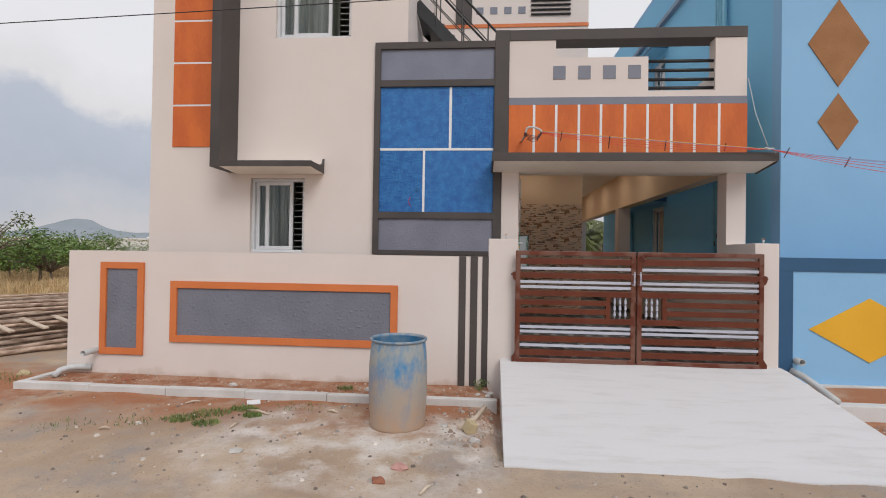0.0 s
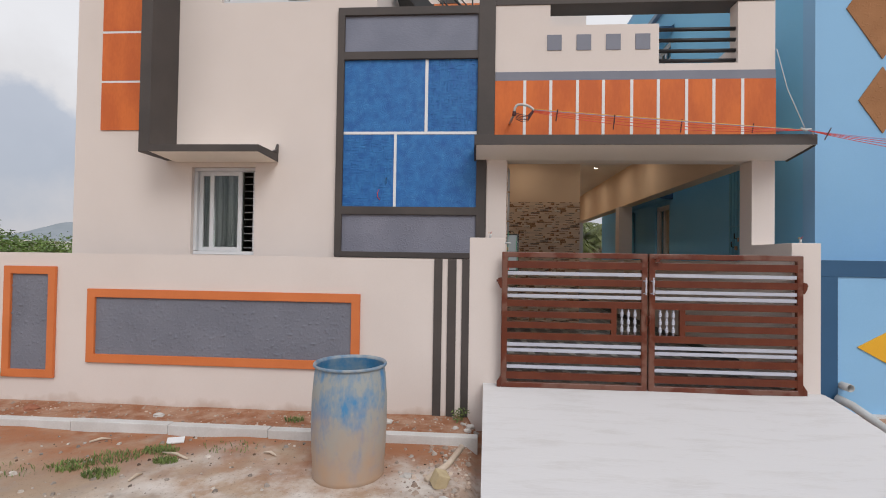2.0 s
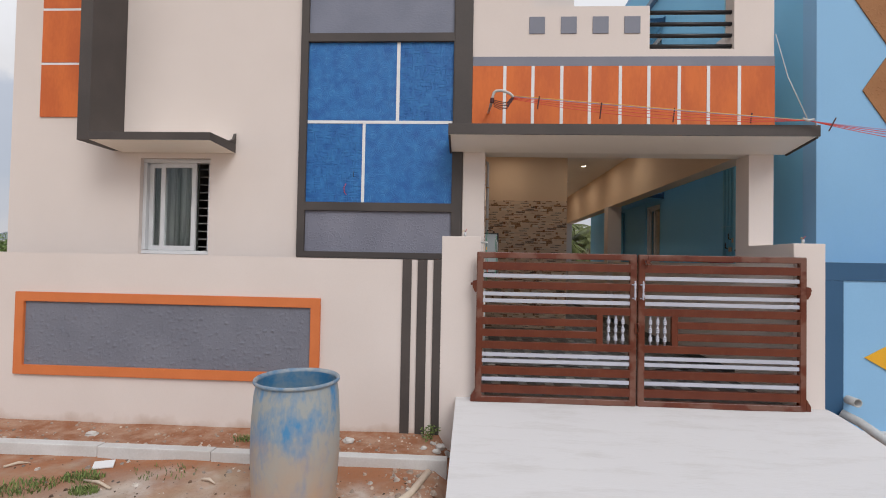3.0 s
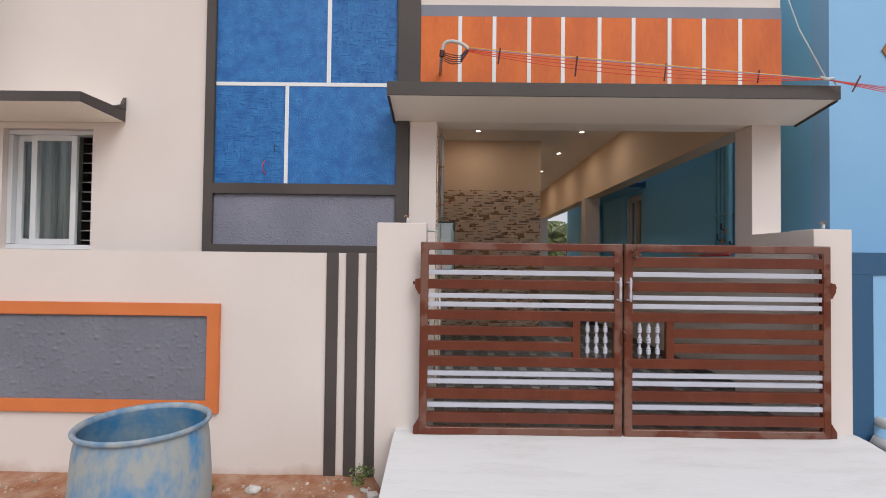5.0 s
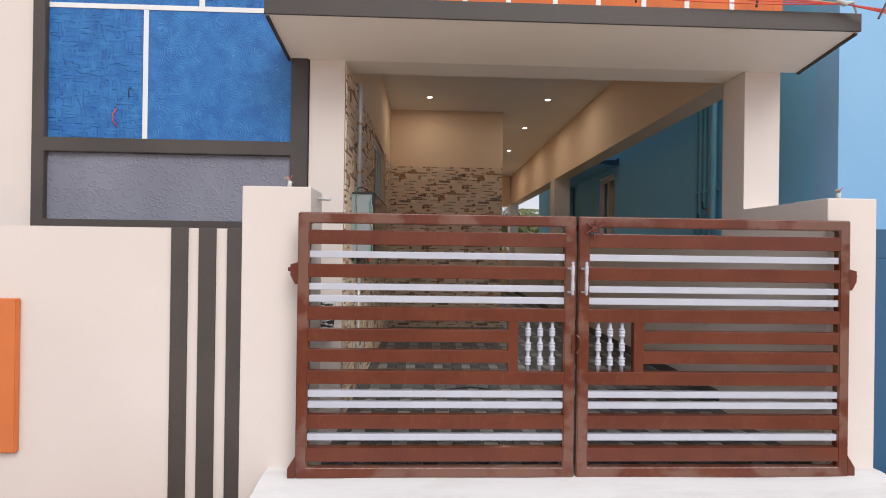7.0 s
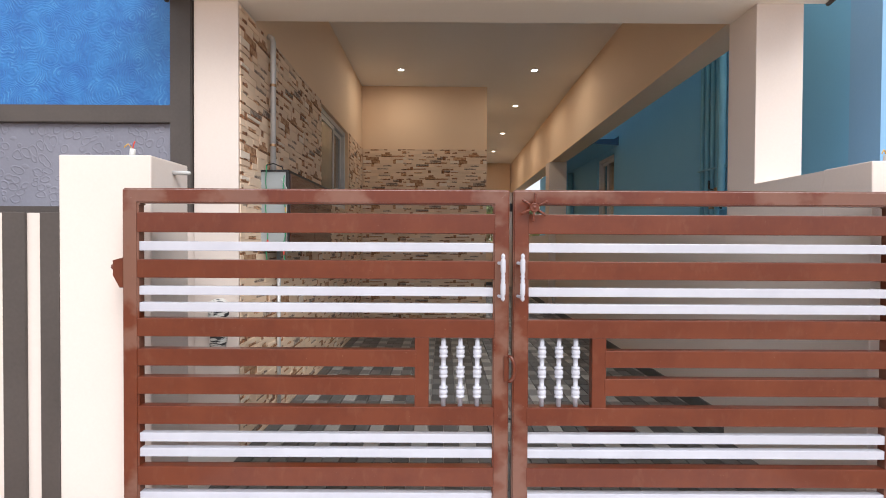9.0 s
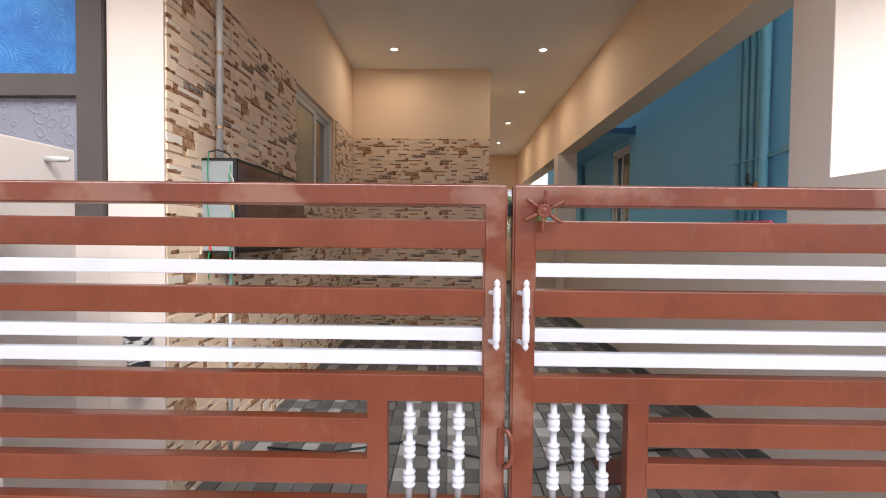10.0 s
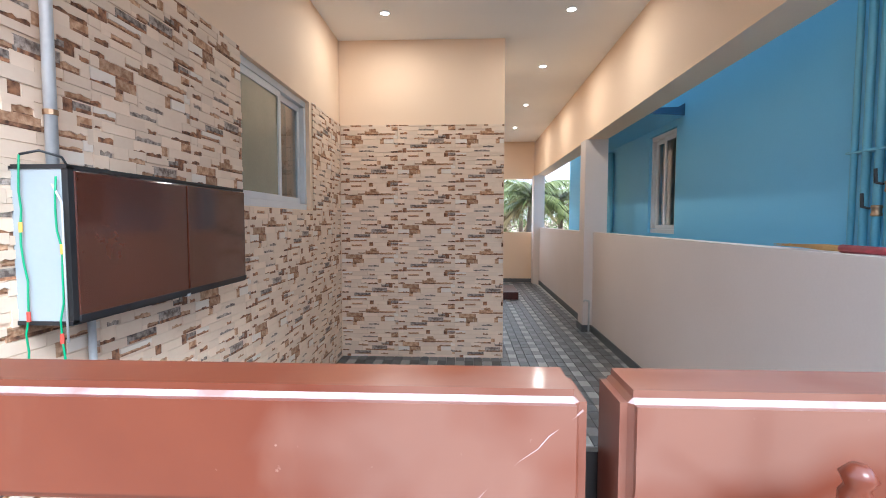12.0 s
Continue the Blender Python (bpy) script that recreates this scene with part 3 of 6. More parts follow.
framed_panel(-4.898, -4.30, -0.092, 1.108, 0.085, "narrow grey plaster panel with orange border on cream wall")
framed_panel(-3.935, -0.965, 0.090, 0.877, 0.09, "long grey plaster panel with orange border on cream wall")
stripes = thing("stripe_set", (-0.03, FY, -0.35), "three dark brown upright stripes on cream wall", "wall stripes")
for a, b in ((-0.204, -0.119), (-0.063, 0.025), (0.083, 0.158)):
    part("stripe", B(a, b, FY - 0.014, FY - 0.001, -0.36, 1.255, bev=0.003), DARK, stripes)


def pier(name, x0, x1, y0, y1, z0, z1, label):
    bm = B(x0, x1, y0, y1, z0, z1, bev=0.006)
    return solid(name, bm, CREAM, label, "gate pier", kind="structure")


pier("pier_west", 0.157, 0.513, FY - 0.012, FY + 0.255, -0.5, 1.478, "cream painted gate pier")
pier("pier_east", 3.262, 3.532, FY - 0.06, FY + 0.17, -0.5, 1.463, "cream painted gate pier")
solid("wall_pier_east", B(3.270, 3.530, FY + 0.17, 6.312, -0.3, 1.460), CREAM, "short cream wall behind the gate pier", "wall", kind="structure")

bm = bmesh.new()
for k in range(6):
    a, b = -5.52 + k * 0.964, -5.52 + (k + 1) * 0.964 - 0.006
    box(bm, a, b, 5.09 - 0.004 * k, 5.185 - 0.004 * k, -0.62, -0.335 - 0.004 * math.sin(k * 2.1), bev=0.008)
solid("kerb", bm, KERB, "low whitewashed cement kerb along a soil bed", "kerb", kind="structure")
solid("kerb_side", B(-5.52, -5.43, 5.19, 6.4, -0.62, -0.338, bev=0.008), KERB, "low whitewashed cement kerb along a soil bed", "kerb", kind="structure")
solid("kerb_neighbour", B(3.74, 9.0, 5.08, 5.22, -0.6, -0.245, bev=0.012), KERB, "low cement kerb before the neighbouring wall", "kerb", kind="structure")

# ---- house front ----
HY = 6.345
WIN1 = (-3.245, -2.45, 1.262, 2.325)
WIN2 = (-2.92, -1.815, 4.33, 5.55)
solid("wall_house_front", pierced(bmesh.new(), -4.76, -1.0, HY, HY + 0.2, -0.5, 7.4, [WIN1, WIN2]), CREAM, "smooth cream painted house front", "house wall", kind="structure")
solid("wall_house_front_low", B(-1.0, 0.33, HY, HY + 0.2, -0.5, 4.19), CREAM, "smooth cream painted house front", "house wall", kind="structure")
solid("wall_house_west", B(-4.76, -4.56, HY + 0.2, 16.2, -0.5, 7.4), CREAM, "smooth cream painted house wall", "house wall", kind="structure")
solid("wall_upper_east", B(-1.2, -1.0, HY + 0.2, 9.9, 3.36, 7.4), CREAM, "smooth cream painted upper wall", "house wall", kind="structure")
solid("roof", B(-4.76, -1.0, HY, 16.2, 7.4, 7.55), CREAM, "flat roof slab of the house", "roof", kind="structure")
solid("wall_house_back", B(-4.76, 3.6, 16.25, 16.4, -0.5, 1.17), PORCH, "peach painted half wall at the porch end", "wall", kind="structure")

# the coloured square column beside the fin
strip = thing("square_column", (-4.15, HY, 2.774), "column of orange textured squares with white joints", "wall panel")
zs = (2.774, 3.374, 3.990, 4.603, 5.22, 5.83)
for a, b in zip(zs, zs[1:]):
    part("square", B(-4.425, -3.58, HY - 0.016, HY - 0.001, a + (0.014 if a > 2.8 else 0), b - 0.014, bev=0.003), ORANGE, strip)
    part("joint", B(-4.425, -3.58, HY - 0.012, HY - 0.001, b - 0.013, b + 0.013), WHITE, strip)

# fin and sunshade over the lower window
fin = thing("sunshade", (-3.5, HY, 2.40), "dark brown concrete fin and sunshade over a window", "sunshade")
part("fin", B(-3.575, -3.445, 5.855, HY - 0.001, 2.40, 7.2, bev=0.006), DARK, fin, "tall dark brown upright fin")


def sunshade_slab():
    bm = bmesh.new()
    plan = [(-3.444, 5.855), (-2.19, 5.855), (-2.165, 6.335), (-3.444, 6.335)]
    lo = [bm.verts.new((x, y, 2.405 - (y - 5.855) * 0.05)) for x, y in plan]
    hi = [bm.verts.new((x, y, 2.485)) for x, y in plan]
    bm.faces.new(lo[::-1])
    bm.faces.new(hi)
    for k in range(4):
        f = bm.faces.new((lo[k], lo[(k + 1) % 4], hi[(k + 1) % 4], hi[k]))
        f.material_index = 1 if k < 2 else 0
    return bm


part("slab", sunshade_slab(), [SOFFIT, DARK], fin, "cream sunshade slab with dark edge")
bm = prism(bmesh.new(), ((-2.163, 6.20, 2.486), (-2.163, 6.337, 2.486), (-2.163, 6.337, 2.60), (-2.163, 6.30, 2.53)), (-0.03, 0, 0))
part("tip", bm, DARK, fin)


# ---- windows ----
def window(name, x0, x1, y, z0, z1, sashes, label, bars=True, curtain=True):
    """A sliding window with frame, sashes, panes and a bar grille behind, in a wall across y."""
    w = thing(name, ((x0 + x1) / 2, y + 0.07, z0), label, "window", kind="structure")
    f = 0.045
    yf = y + 0.05
    for q in ((x0, x1, z1 - f, z1), (x0, x1, z0, z0 + f), (x0, x0 + f, z0 + f, z1 - f), (x1 - f, x1, z0 + f, z1 - f)):
        part("window_frame", B(q[0] + 0.002, q[1] - 0.002, yf, yf + 0.09, q[2] + 0.002, q[3] - 0.002, bev=0.004), UPVC, w)
    for k, (a, b, dy) in enumerate(sashes):
        sw = 0.05
        yy = yf + 0.012 + dy
        s = part("sash", B(a, a + sw, yy, yy + 0.03, z0 + f, z1 - f, bev=0.004), UPVC, w)
        part("rail", B(b - sw, b, yy, yy + 0.03, z0 + f, z1 - f, bev=0.004), UPVC, s)
        part("rail", B(a + sw, b - sw, yy, yy + 0.03, z0 + f, z0 + f + sw), UPVC, s)
        part("rail", B(a + sw, b - sw, yy, yy + 0.03, z1 - f - sw, z1 - f), UPVC, s)
        pane = part("pane", B(a + sw - 0.003, b - sw + 0.003, yy + 0.012, yy + 0.017, z0 + f + sw - 0.003, z1 - f - sw + 0.003), GLASS, s)
        pane.visible_shadow = False
    if bars:
        n = int((z1 - z0) / 0.085)
        for k in range(1, n):
            z = z0 + (z1 - z0) * k / n
            part("grille_bar", tube(bmesh.new(), [(x0 + 0.02, yf + 0.145, z), (x1 - 0.02, yf + 0.145, z)], 0.006, 6), GRILLE, w)
        for fx in (0.33, 0.68):
            x = x0 + (x1 - x0) * fx
            part("grille_upright", B(x - 0.012, x + 0.012, yf + 0.142, yf + 0.148, z0 + 0.01, z1 - 0.01), BLACK, w)
    if curtain:
        bm = bmesh.new()
        n = 60
        top, low = [], []
        for k in range(n + 1):
            x = x0 + 0.05 + (x1 - x0 - 0.26) * k / n
            yy = y + 0.158 + 0.014 * math.sin(k * 0.95) + 0.006 * math.sin(k * 2.3)
            top.append(bm.verts.new((x, yy, z1 - 0.002)))
            low.append(bm.verts.new((x, yy, z0 + 0.004)))
        for k in range(n):
            bm.faces.new((low[k], low[k + 1], top[k + 1], top[k]))
        bmesh.ops.solidify(bm, geom=list(bm.faces), thickness=0.003)
        solid("curtain", bm, CURTAIN, "pale pleated curtain hanging behind the window", "curtain", smooth=True)
    return w


x0, x1 = WIN1[:2]
window("window_1", *WIN1[:2], HY, *WIN1[2:], [(x0 + 0.045, x0 + 0.24, 0.035), (x0 + 0.2, x1 - 0.19, 0.0)], "white sliding window with black grille, partly open")
x0, x1 = WIN2[:2]
window("window_2", *WIN2[:2], HY, *WIN2[2:], [(x0 + 0.045, x0 + 0.3, 0.035), (x0 + 0.25, x1 - 0.3, 0.0)], "white sliding window with black grille, partly open")
for z0, z1, nm in ((-0.3, 3.2, "room_low"), (3.36, 7.39, "room_high")):  # dim rooms behind the panes
    bm = bmesh.new()
    box(bm, -4.55, -1.3, 9.2, 9.3, z0, z1)
    box(bm, -1.3, -1.2, HY + 0.2, 9.3, z0, z1)
    box(bm, -4.56, -1.3, HY + 0.2, 9.2, z0 - 0.1, z0)
    solid("wall_" + nm, bm, ROOMDARK, "dim plastered room wall", "wall", kind="structure")
solid("ceiling_low", B(-4.56, 0.5, HY + 0.2, 16.2, 3.21, 3.26), CEIL, "plain ceiling of the inner room", "ceiling", kind="structure")

# ---- blue feature panel ----
BX0, BX1, BZ0, BZ1 = -1.453, 0.325, 1.258, 4.225
feat = thing("feature_panel", (-0.56, HY, BZ0), "blue and grey relief panel framed in dark brown", "wall panel")
yf = HY - 0.045
part("frame", ring_frame(BX0, BX1, yf, HY - 0.001, BZ0, BZ1, [(-1.37, 0.212, 1.325, 1.764), (-1.37, 0.212, 1.857, 3.60), (-1.37, 0.212, 3.695, 4.128)]), DARK, feat, "dark brown painted frame")
part("grey_plaster", B(-1.37, 0.212, HY - 0.014, HY - 0.001, 1.325, 1.764), GREY_RING, feat, "grey plaster pressed with small rings")
part("grey_plaster", B(-1.37, 0.212, HY - 0.014, HY - 0.001, 3.695, 4.128), GREY_SCAL, feat, "grey plaster combed in scallops")
for a, b, c, d, m, lab in ((-1.37, -0.763, 1.857, 2.714, BLUE_WEAVE, "blue woven-texture plaster"), (-0.731, 0.212, 1.857, 2.714, BLUE_SWIRL, "blue swirled plaster"),
                           (-1.37, -0.404, 2.747, 3.60, BLUE_SWIRL, "blue swirled plaster"), (-0.368, 0.212, 2.747, 3.60, BLUE_WEAVE, "blue woven-texture plaster")):
    part("blue_plaster", B(a, b, HY - 0.014, HY - 0.001, c, d), m, feat, lab)
for q in ((-1.37, 0.212, 2.714, 2.747), (-0.763, -0.731, 1.857, 2.714), (-0.404, -0.368, 2.747, 3.60)):
    part("white_joint", B(q[0], q[1], HY - 0.018, HY - 0.001, q[2], q[3], bev=0.002), WHITE, feat)

# ---- balcony parapet over the porch ----
PY = 6.315
PT = 0.17
solid("wall_parapet", pierced(bmesh.new(), 0.33, 3.535, PY, PY + PT, 2.58, 4.215, [(1.042, 3.132, 3.975, 4.30), (2.267, 3.132, 3.515, 4.3)]), CREAM, "cream painted balcony parapet", "parapet", kind="structure")
par = thing("parapet_trim", (1.9, PY, 2.58), "orange and white striped parapet band with dark beam", "parapet trim")
part("beam", B(0.415, 3.535, PY - 0.012, PY + PT + 0.1, 4.217, 4.362, bev=0.005), DARK, par, "dark brown top beam")
part("post", B(0.222, 0.414, PY - 0.02, PY + PT, 2.58, 4.362, bev=0.005), DARK, par, "dark brown post")
part("band", B(0.416, 3.536, PY - 0.012, PY - 0.001, 3.33, 3.432, bev=0.003), GREYP, par, "grey band")
edges = [0.416, 0.757, 1.054, 1.356, 1.648, 1.964, 2.258, 2.569, 2.866, 3.178, 3.536]
for k, (a, b) in enumerate(zip(edges, edges[1:])):
    part("orange_tile", B(a + (0.017 if k else 0), b - (0.017 if k < 9 else 0), PY - 0.014, PY - 0.001, 2.585, 3.33, bev=0.002), ORANGE, par)
    if k < 9:
        part("white_stripe", B(b - 0.0165, b + 0.0165, PY - 0.017, PY - 0.001, 2.585, 3.33), WHITE, par)
for x in (1.008, 1.342, 1.674, 2.003):
    part("grey_square", B(x, x + 0.166, PY - 0.008, PY - 0.001, 3.68, 3.862, bev=0.002), GREYP, par)
rail = thing("parapet_rail", (2.7, PY + 0.06, 3.515), "four dark metal bars in the parapet opening", "railing")
for z in (3.567, 3.681, 3.805, 3.931):
    part("bar", tube(bmesh.new(), [(2.26, PY + 0.06, z), (3.14, PY + 0.06, z)], 0.022, 12), BLACK, rail, smooth=True)

# ---- canopy ----
bm = bmesh.new()
sec = [(5.86, 2.482), (6.314, 2.408), (6.314, 2.578), (5.86, 2.578)]
a = [bm.verts.new((0.19, y, z)) for y, z in sec]
b = [bm.verts.new((3.662, y, z)) for y, z in sec]
bm.faces.new(a[::-1])
bm.faces.new(b)
for k in range(4):
    bm.faces.new((a[k], a[(k + 1) % 4], b[(k + 1) % 4], b[k]))
bmesh.ops.recalc_face_normals(bm, faces=bm.faces)
# underside gets the lightened cream, with the bounce light in its colour
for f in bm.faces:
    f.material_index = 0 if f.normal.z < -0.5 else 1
canopy = thing("canopy", (1.9, 6.3, 2.41), "cream canopy slab with dark brown edge over the gate", "canopy")
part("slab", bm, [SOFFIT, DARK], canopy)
part("edge", B(0.186, 3.666, 5.845, 5.858, 2.478, 2.584, bev=0.003), DARK, canopy, "dark brown front edge")
for x in (0.186, 3.645):
    bm = bmesh.new()
    tube(bm, [(x + 0.01, 5.87, 2.476), (x + 0.01, 6.31, 2.404)], 0.012, 6)
    part("drip", bm, DARK, canopy)

# ---- porch shell ----
CZ = 3.21
LX = 0.565


def slanted(x0, x1, y0, y1, z0, z1, lean=0.0125):
    """A long box whose run swings a little towards +x, as the plot does."""
    d = (y1 - y0) * lean
    return prism(bmesh.new(), [(x0, y0, z0), (x1, y0, z0), (x1 + d, y1, z0), (x0 + d, y1, z0)], (0, 0, z1 - z0))


solid("column_west", B(0.33, 0.565, PY, PY + 0.24, -0.4, 2.41, bev=0.004), CREAM, "square cream porch column", "column", kind="structure")
solid("column_east", B(3.288, 3.536, PY, PY + 0.24, -0.4, 2.41, bev=0.004), CREAM, "square cream porch column", "column", kind="structure")
bm = B(0.33, 3.534, PY + 0.001, PY + 0.24, 2.412, 3.4)
# beam underside likewise in the cream lightened for bounced light
bm.normal_update()
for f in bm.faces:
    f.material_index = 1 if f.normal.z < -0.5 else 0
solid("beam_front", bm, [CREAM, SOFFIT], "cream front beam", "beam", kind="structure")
solid("beam_east", slanted(3.30, 3.534, PY + 0.241, 16.4, 2.43, 3.4), PORCH, "peach painted long porch beam", "beam", kind="structure")
solid("wall_half_east", slanted(3.385, 3.515, PY + 0.241, 16.2, -0.3, 1.278), CREAM, "cream half wall along the porch", "half wall", kind="structure")
solid("column_mid", B(3.33, 3.61, 11.35, 11.6, -0.1, 2.43, bev=0.004), CREAM, "square cream porch column", "column", kind="structure")
solid("column_far", B(3.36, 3.60, 15.96, 16.24, -0.1, 2.43, bev=0.004), CREAM, "square cream porch column", "column", kind="structure")
solid("beam_far", B(2.23, 3.40, 16.2, 16.4, 2.38, 3.4), PORCH, "peach painted end beam", "beam", kind="structure")
PWIN = (7.985, 9.19, 1.50, 2.375)
solid("wall_porch_west", pierced(bmesh.new(), LX - 0.2, LX, PY + 0.24, 10.115, -0.3, 3.4, [PWIN], axis="x"), PORCH, "peach painted porch wall", "wall", kind="structure")
solid("wall_porch_end", B(LX - 0.2, 2.225, 10.122, 10.32, -0.3, 3.4), PORCH, "peach painted wall over stone tiles", "wall", kind="structure")
solid("wall_passage_west", B(2.025, 2.225, 10.32, 16.4, -0.3, 3.4), PORCH, "peach painted passage wall", "wall", kind="structure")
solid("ceiling_porch", B(0.1, 3.53, PY + 0.241, 16.4, CZ, 3.36), CEIL, "plain white porch ceiling", "ceiling", kind="structure")
solid("wall_parapet_east", B(3.33, 3.53, PY + PT + 0.001, 9.9, 3.47, 3.92, bev=0.006), CREAM, "cream painted side parapet of the terrace", "parapet", kind="structure")
solid("terrace_slab", B(-1.0, 3.53, PY + 0.18, 16.4, 3.405, 3.47), CONCRETE, "plain terrace slab", "floor", kind="structure")
solid("floor_porch", B(0.3, 3.6, 5.66, 16.4, -0.4, 0.004), CONCRETE, "cement bed of the porch floor", "floor", kind="structure")

# ---- gate ----
GY0, GY1 = 5.53, 5.572


def worn(bm):
    """Paint paled on the upper front edges: highlight in the colour, with rubbed wear."""
    bm.normal_update()
    for f in bm.faces:
        f.material_index = 1 if f.normal.z > 0.35 and f.normal.y < -0.35 else 0
    return bm


def baluster(x, z0, z1):
    h = z1 - z0
    prof = [(0.0088, 0.0)]  # a straight stem with three triple beads
    for c in (0.215, 0.50, 0.785):
        prof += [(0.0088, c - 0.082), (0.0155, c - 0.076), (0.0165, c - 0.062), (0.0150, c - 0.048), (0.0125, c - 0.042), (0.0150, c - 0.026), (0.0168, c), (0.0150, c + 0.026),
                 (0.0125, c + 0.042), (0.0150, c + 0.048), (0.0165, c + 0.062), (0.0155, c + 0.076), (0.0088, c + 0.082)]
    prof.append((0.0088, 1.0))
    return lathe(bmesh.new(), [(r, h * t) for r, t in prof], (x, (GY0 + GY1) / 2, z0), 12)


def pull(x):
    prof = [(0.002, 0), (0.008, 0.006), (0.009, 0.012), (0.006, 0.019), (0.010, 0.024), (0.011, 0.03), (0.011, 0.065), (0.008, 0.07), (0.010, 0.078), (0.007, 0.086), (0.010, 0.095), (0.007, 0.103), (0.010, 0.109),
            (0.011, 0.115), (0.011, 0.15), (0.010, 0.156), (0.006, 0.161), (0.009, 0.167), (0.008, 0.174), (0.002, 0.18)]
    return lathe(bmesh.new(), [(r * 0.84, h * 0.95) for r, h in prof], (x, GY0 - 0.035, 0.937), 14)


def gate_leaf(x0, x1, hinge_left):
    g = thing("gate_leaf", ((x0 + x1) / 2, (GY0 + GY1) / 2, 0.0), "closed maroon steel gate leaf with white bars" + (" and welded star" if not hinge_left else ""), "gate", "gate leaves")
    s = 0.058
    lo, hi = x0 + s, x1 - s
    fr = pierced(bmesh.new(), x0, x1, GY0, GY1, 0.004, 1.338, [(lo, hi, 0.058, 1.283)])  # welded outer frame
    bmesh.ops.dissolve_limit(fr, angle_limit=0.01, verts=fr.verts, edges=fr.edges)
    bmesh.ops.bevel(fr, geom=[e for e in fr.edges if len(e.link_faces) == 2 and e.calc_face_angle() > 0.5], offset=0.0055, segments=3, affect="EDGES")
    part("frame", worn(fr), [GATE_FRAME, GATE_EDGE], g)
    for xo, xi in ((x0, lo), (x1, hi))[: 2 if hinge_left else 0]:  # ground weld across the mitred corner
        rnd = random.Random(int(xo * 100))
        pts = [(xo + (xi - xo) * t + rnd.uniform(-0.0012, 0.0012), GY0 + 0.0003, 1.334 - 0.052 * t) for t in [0.06 + 0.11 * i for i in range(9)]]
        part("weld", tube(bmesh.new(), pts, [0.0002 + rnd.uniform(0, 0.0003) for _ in pts], 6), GATE_EDGE, g, "pale ground weld seam", smooth=True)
    inner = 0.285  # from the meeting stile to the baluster frame
    box_x = (hi - inner, hi - inner + 0.052) if hinge_left else (lo + inner - 0.052, lo + inner)
    for z0, z1, short in ((1.178, 1.250, 0), (1.012, 1.079, 0), (0.798, 0.865, 0), (0.691, 0.754, 1), (0.587, 0.651, 1), (0.477, 0.544, 0), (0.252, 0.322, 0), (0.088, 0.158, 0)):
        a, b = lo, hi
        if short:
            a, b = (lo, box_x[0]) if hinge_left else (box_x[1], hi)
        part("rail", worn(B(a - 0.006, b + 0.006, GY0 + 0.0012, GY1 - 0.0012, z0, z1, bev=0.003)), [GATE, GATE_EDGE], g)
    part("frame_post", B(box_x[0], box_x[1], GY0 + 0.003, GY1 - 0.003, 0.540, 0.802, bev=0.003), GATE, g)
    for z0, z1 in ((1.1105, 1.145), (0.949, 0.982), (0.888, 0.922), (0.410, 0.443), (0.355, 0.387), (0.192, 0.225)):
        part("white_bar", B(lo - 0.008, hi + 0.008, GY0 + 0.008, GY0 + 0.034, z0, z1, bev=0.003), GATE_W, g, "white enamelled bar")
    span = (box_x[1], hi) if hinge_left else (lo, box_x[0])
    for k in range(3):
        x = span[0] + (span[1] - span[0]) * (0.23 + 0.267 * k)
        part("baluster", baluster(x, 0.54, 0.80), GATE_W, g, "white turned baluster", smooth=True)
    hx = (hi + 0.031) if hinge_left else (lo - 0.029)
    h = part("handle", pull(hx), GATE_W, g, "white turned handle", smooth=True)
    for z in (0.952, 1.072):
        part("bracket", tube(bmesh.new(), [(hx, GY0 - 0.035, z), (hx - 0.012, GY0 + 0.002, z)], 0.006, 8), GATE_W, h)
    ox = x0 if hinge_left else x1
    d = -1 if hinge_left else 1
    bm = bmesh.new()  # hinge lug
    prof = [(ox, 1.085), (ox + d * 0.036, 1.075), (ox + d * 0.036, 1.02), (ox + d * 0.012, 0.975), (ox, 0.975)]
    prism(bm, [(x, GY0 + 0.004, z) for x, z in prof], (0, 0.03, 0))
    part("hinge", bm, GATE, g)
    part("hinge_pin", tube(bmesh.new(), [(ox + d * 0.02, GY0 + 0.02, 1.05), (ox + d * 0.05, GY0 + 0.03, 1.05)], 0.012, 10), GATE, g)
    bm = bmesh.new()  # flared foot
    prof = [(ox, 0.115), (ox + d * 0.038, 0.055), (ox + d * 0.038, 0.004), (ox, 0.004)]
    prism(bm, [(x, GY0 + 0.004, z) for x, z in prof], (0, 0.03, 0))
    part("foot", bm, GATE, g)
    return g


left = gate_leaf(0.48, 1.886, True)
right = gate_leaf(1.900, 3.328, False)
bm = bmesh.new()  # half-moon latch over the gap
pts = [(1.884 + 0.02 * math.sin(a), GY0 - 0.012 - 0.012 * math.sin(a), 0.69 + 0.046 * math.cos(a)) for a in [math.pi * k / 8 for k in range(9)]]
tube(bm, pts, 0.0065, 8)
part("latch", bm, GATE, left, smooth=True)
part("latch_plate", B(1.868, 1.886, GY0 - 0.006, GY0 + 0.001, 0.64, 0.735, bev=0.002), GATE, left)
part("stop", B(1.880, 1.93, GY1 + 0.001, GY1 + 0.006, 1.262, 1.292), BLACK, left)


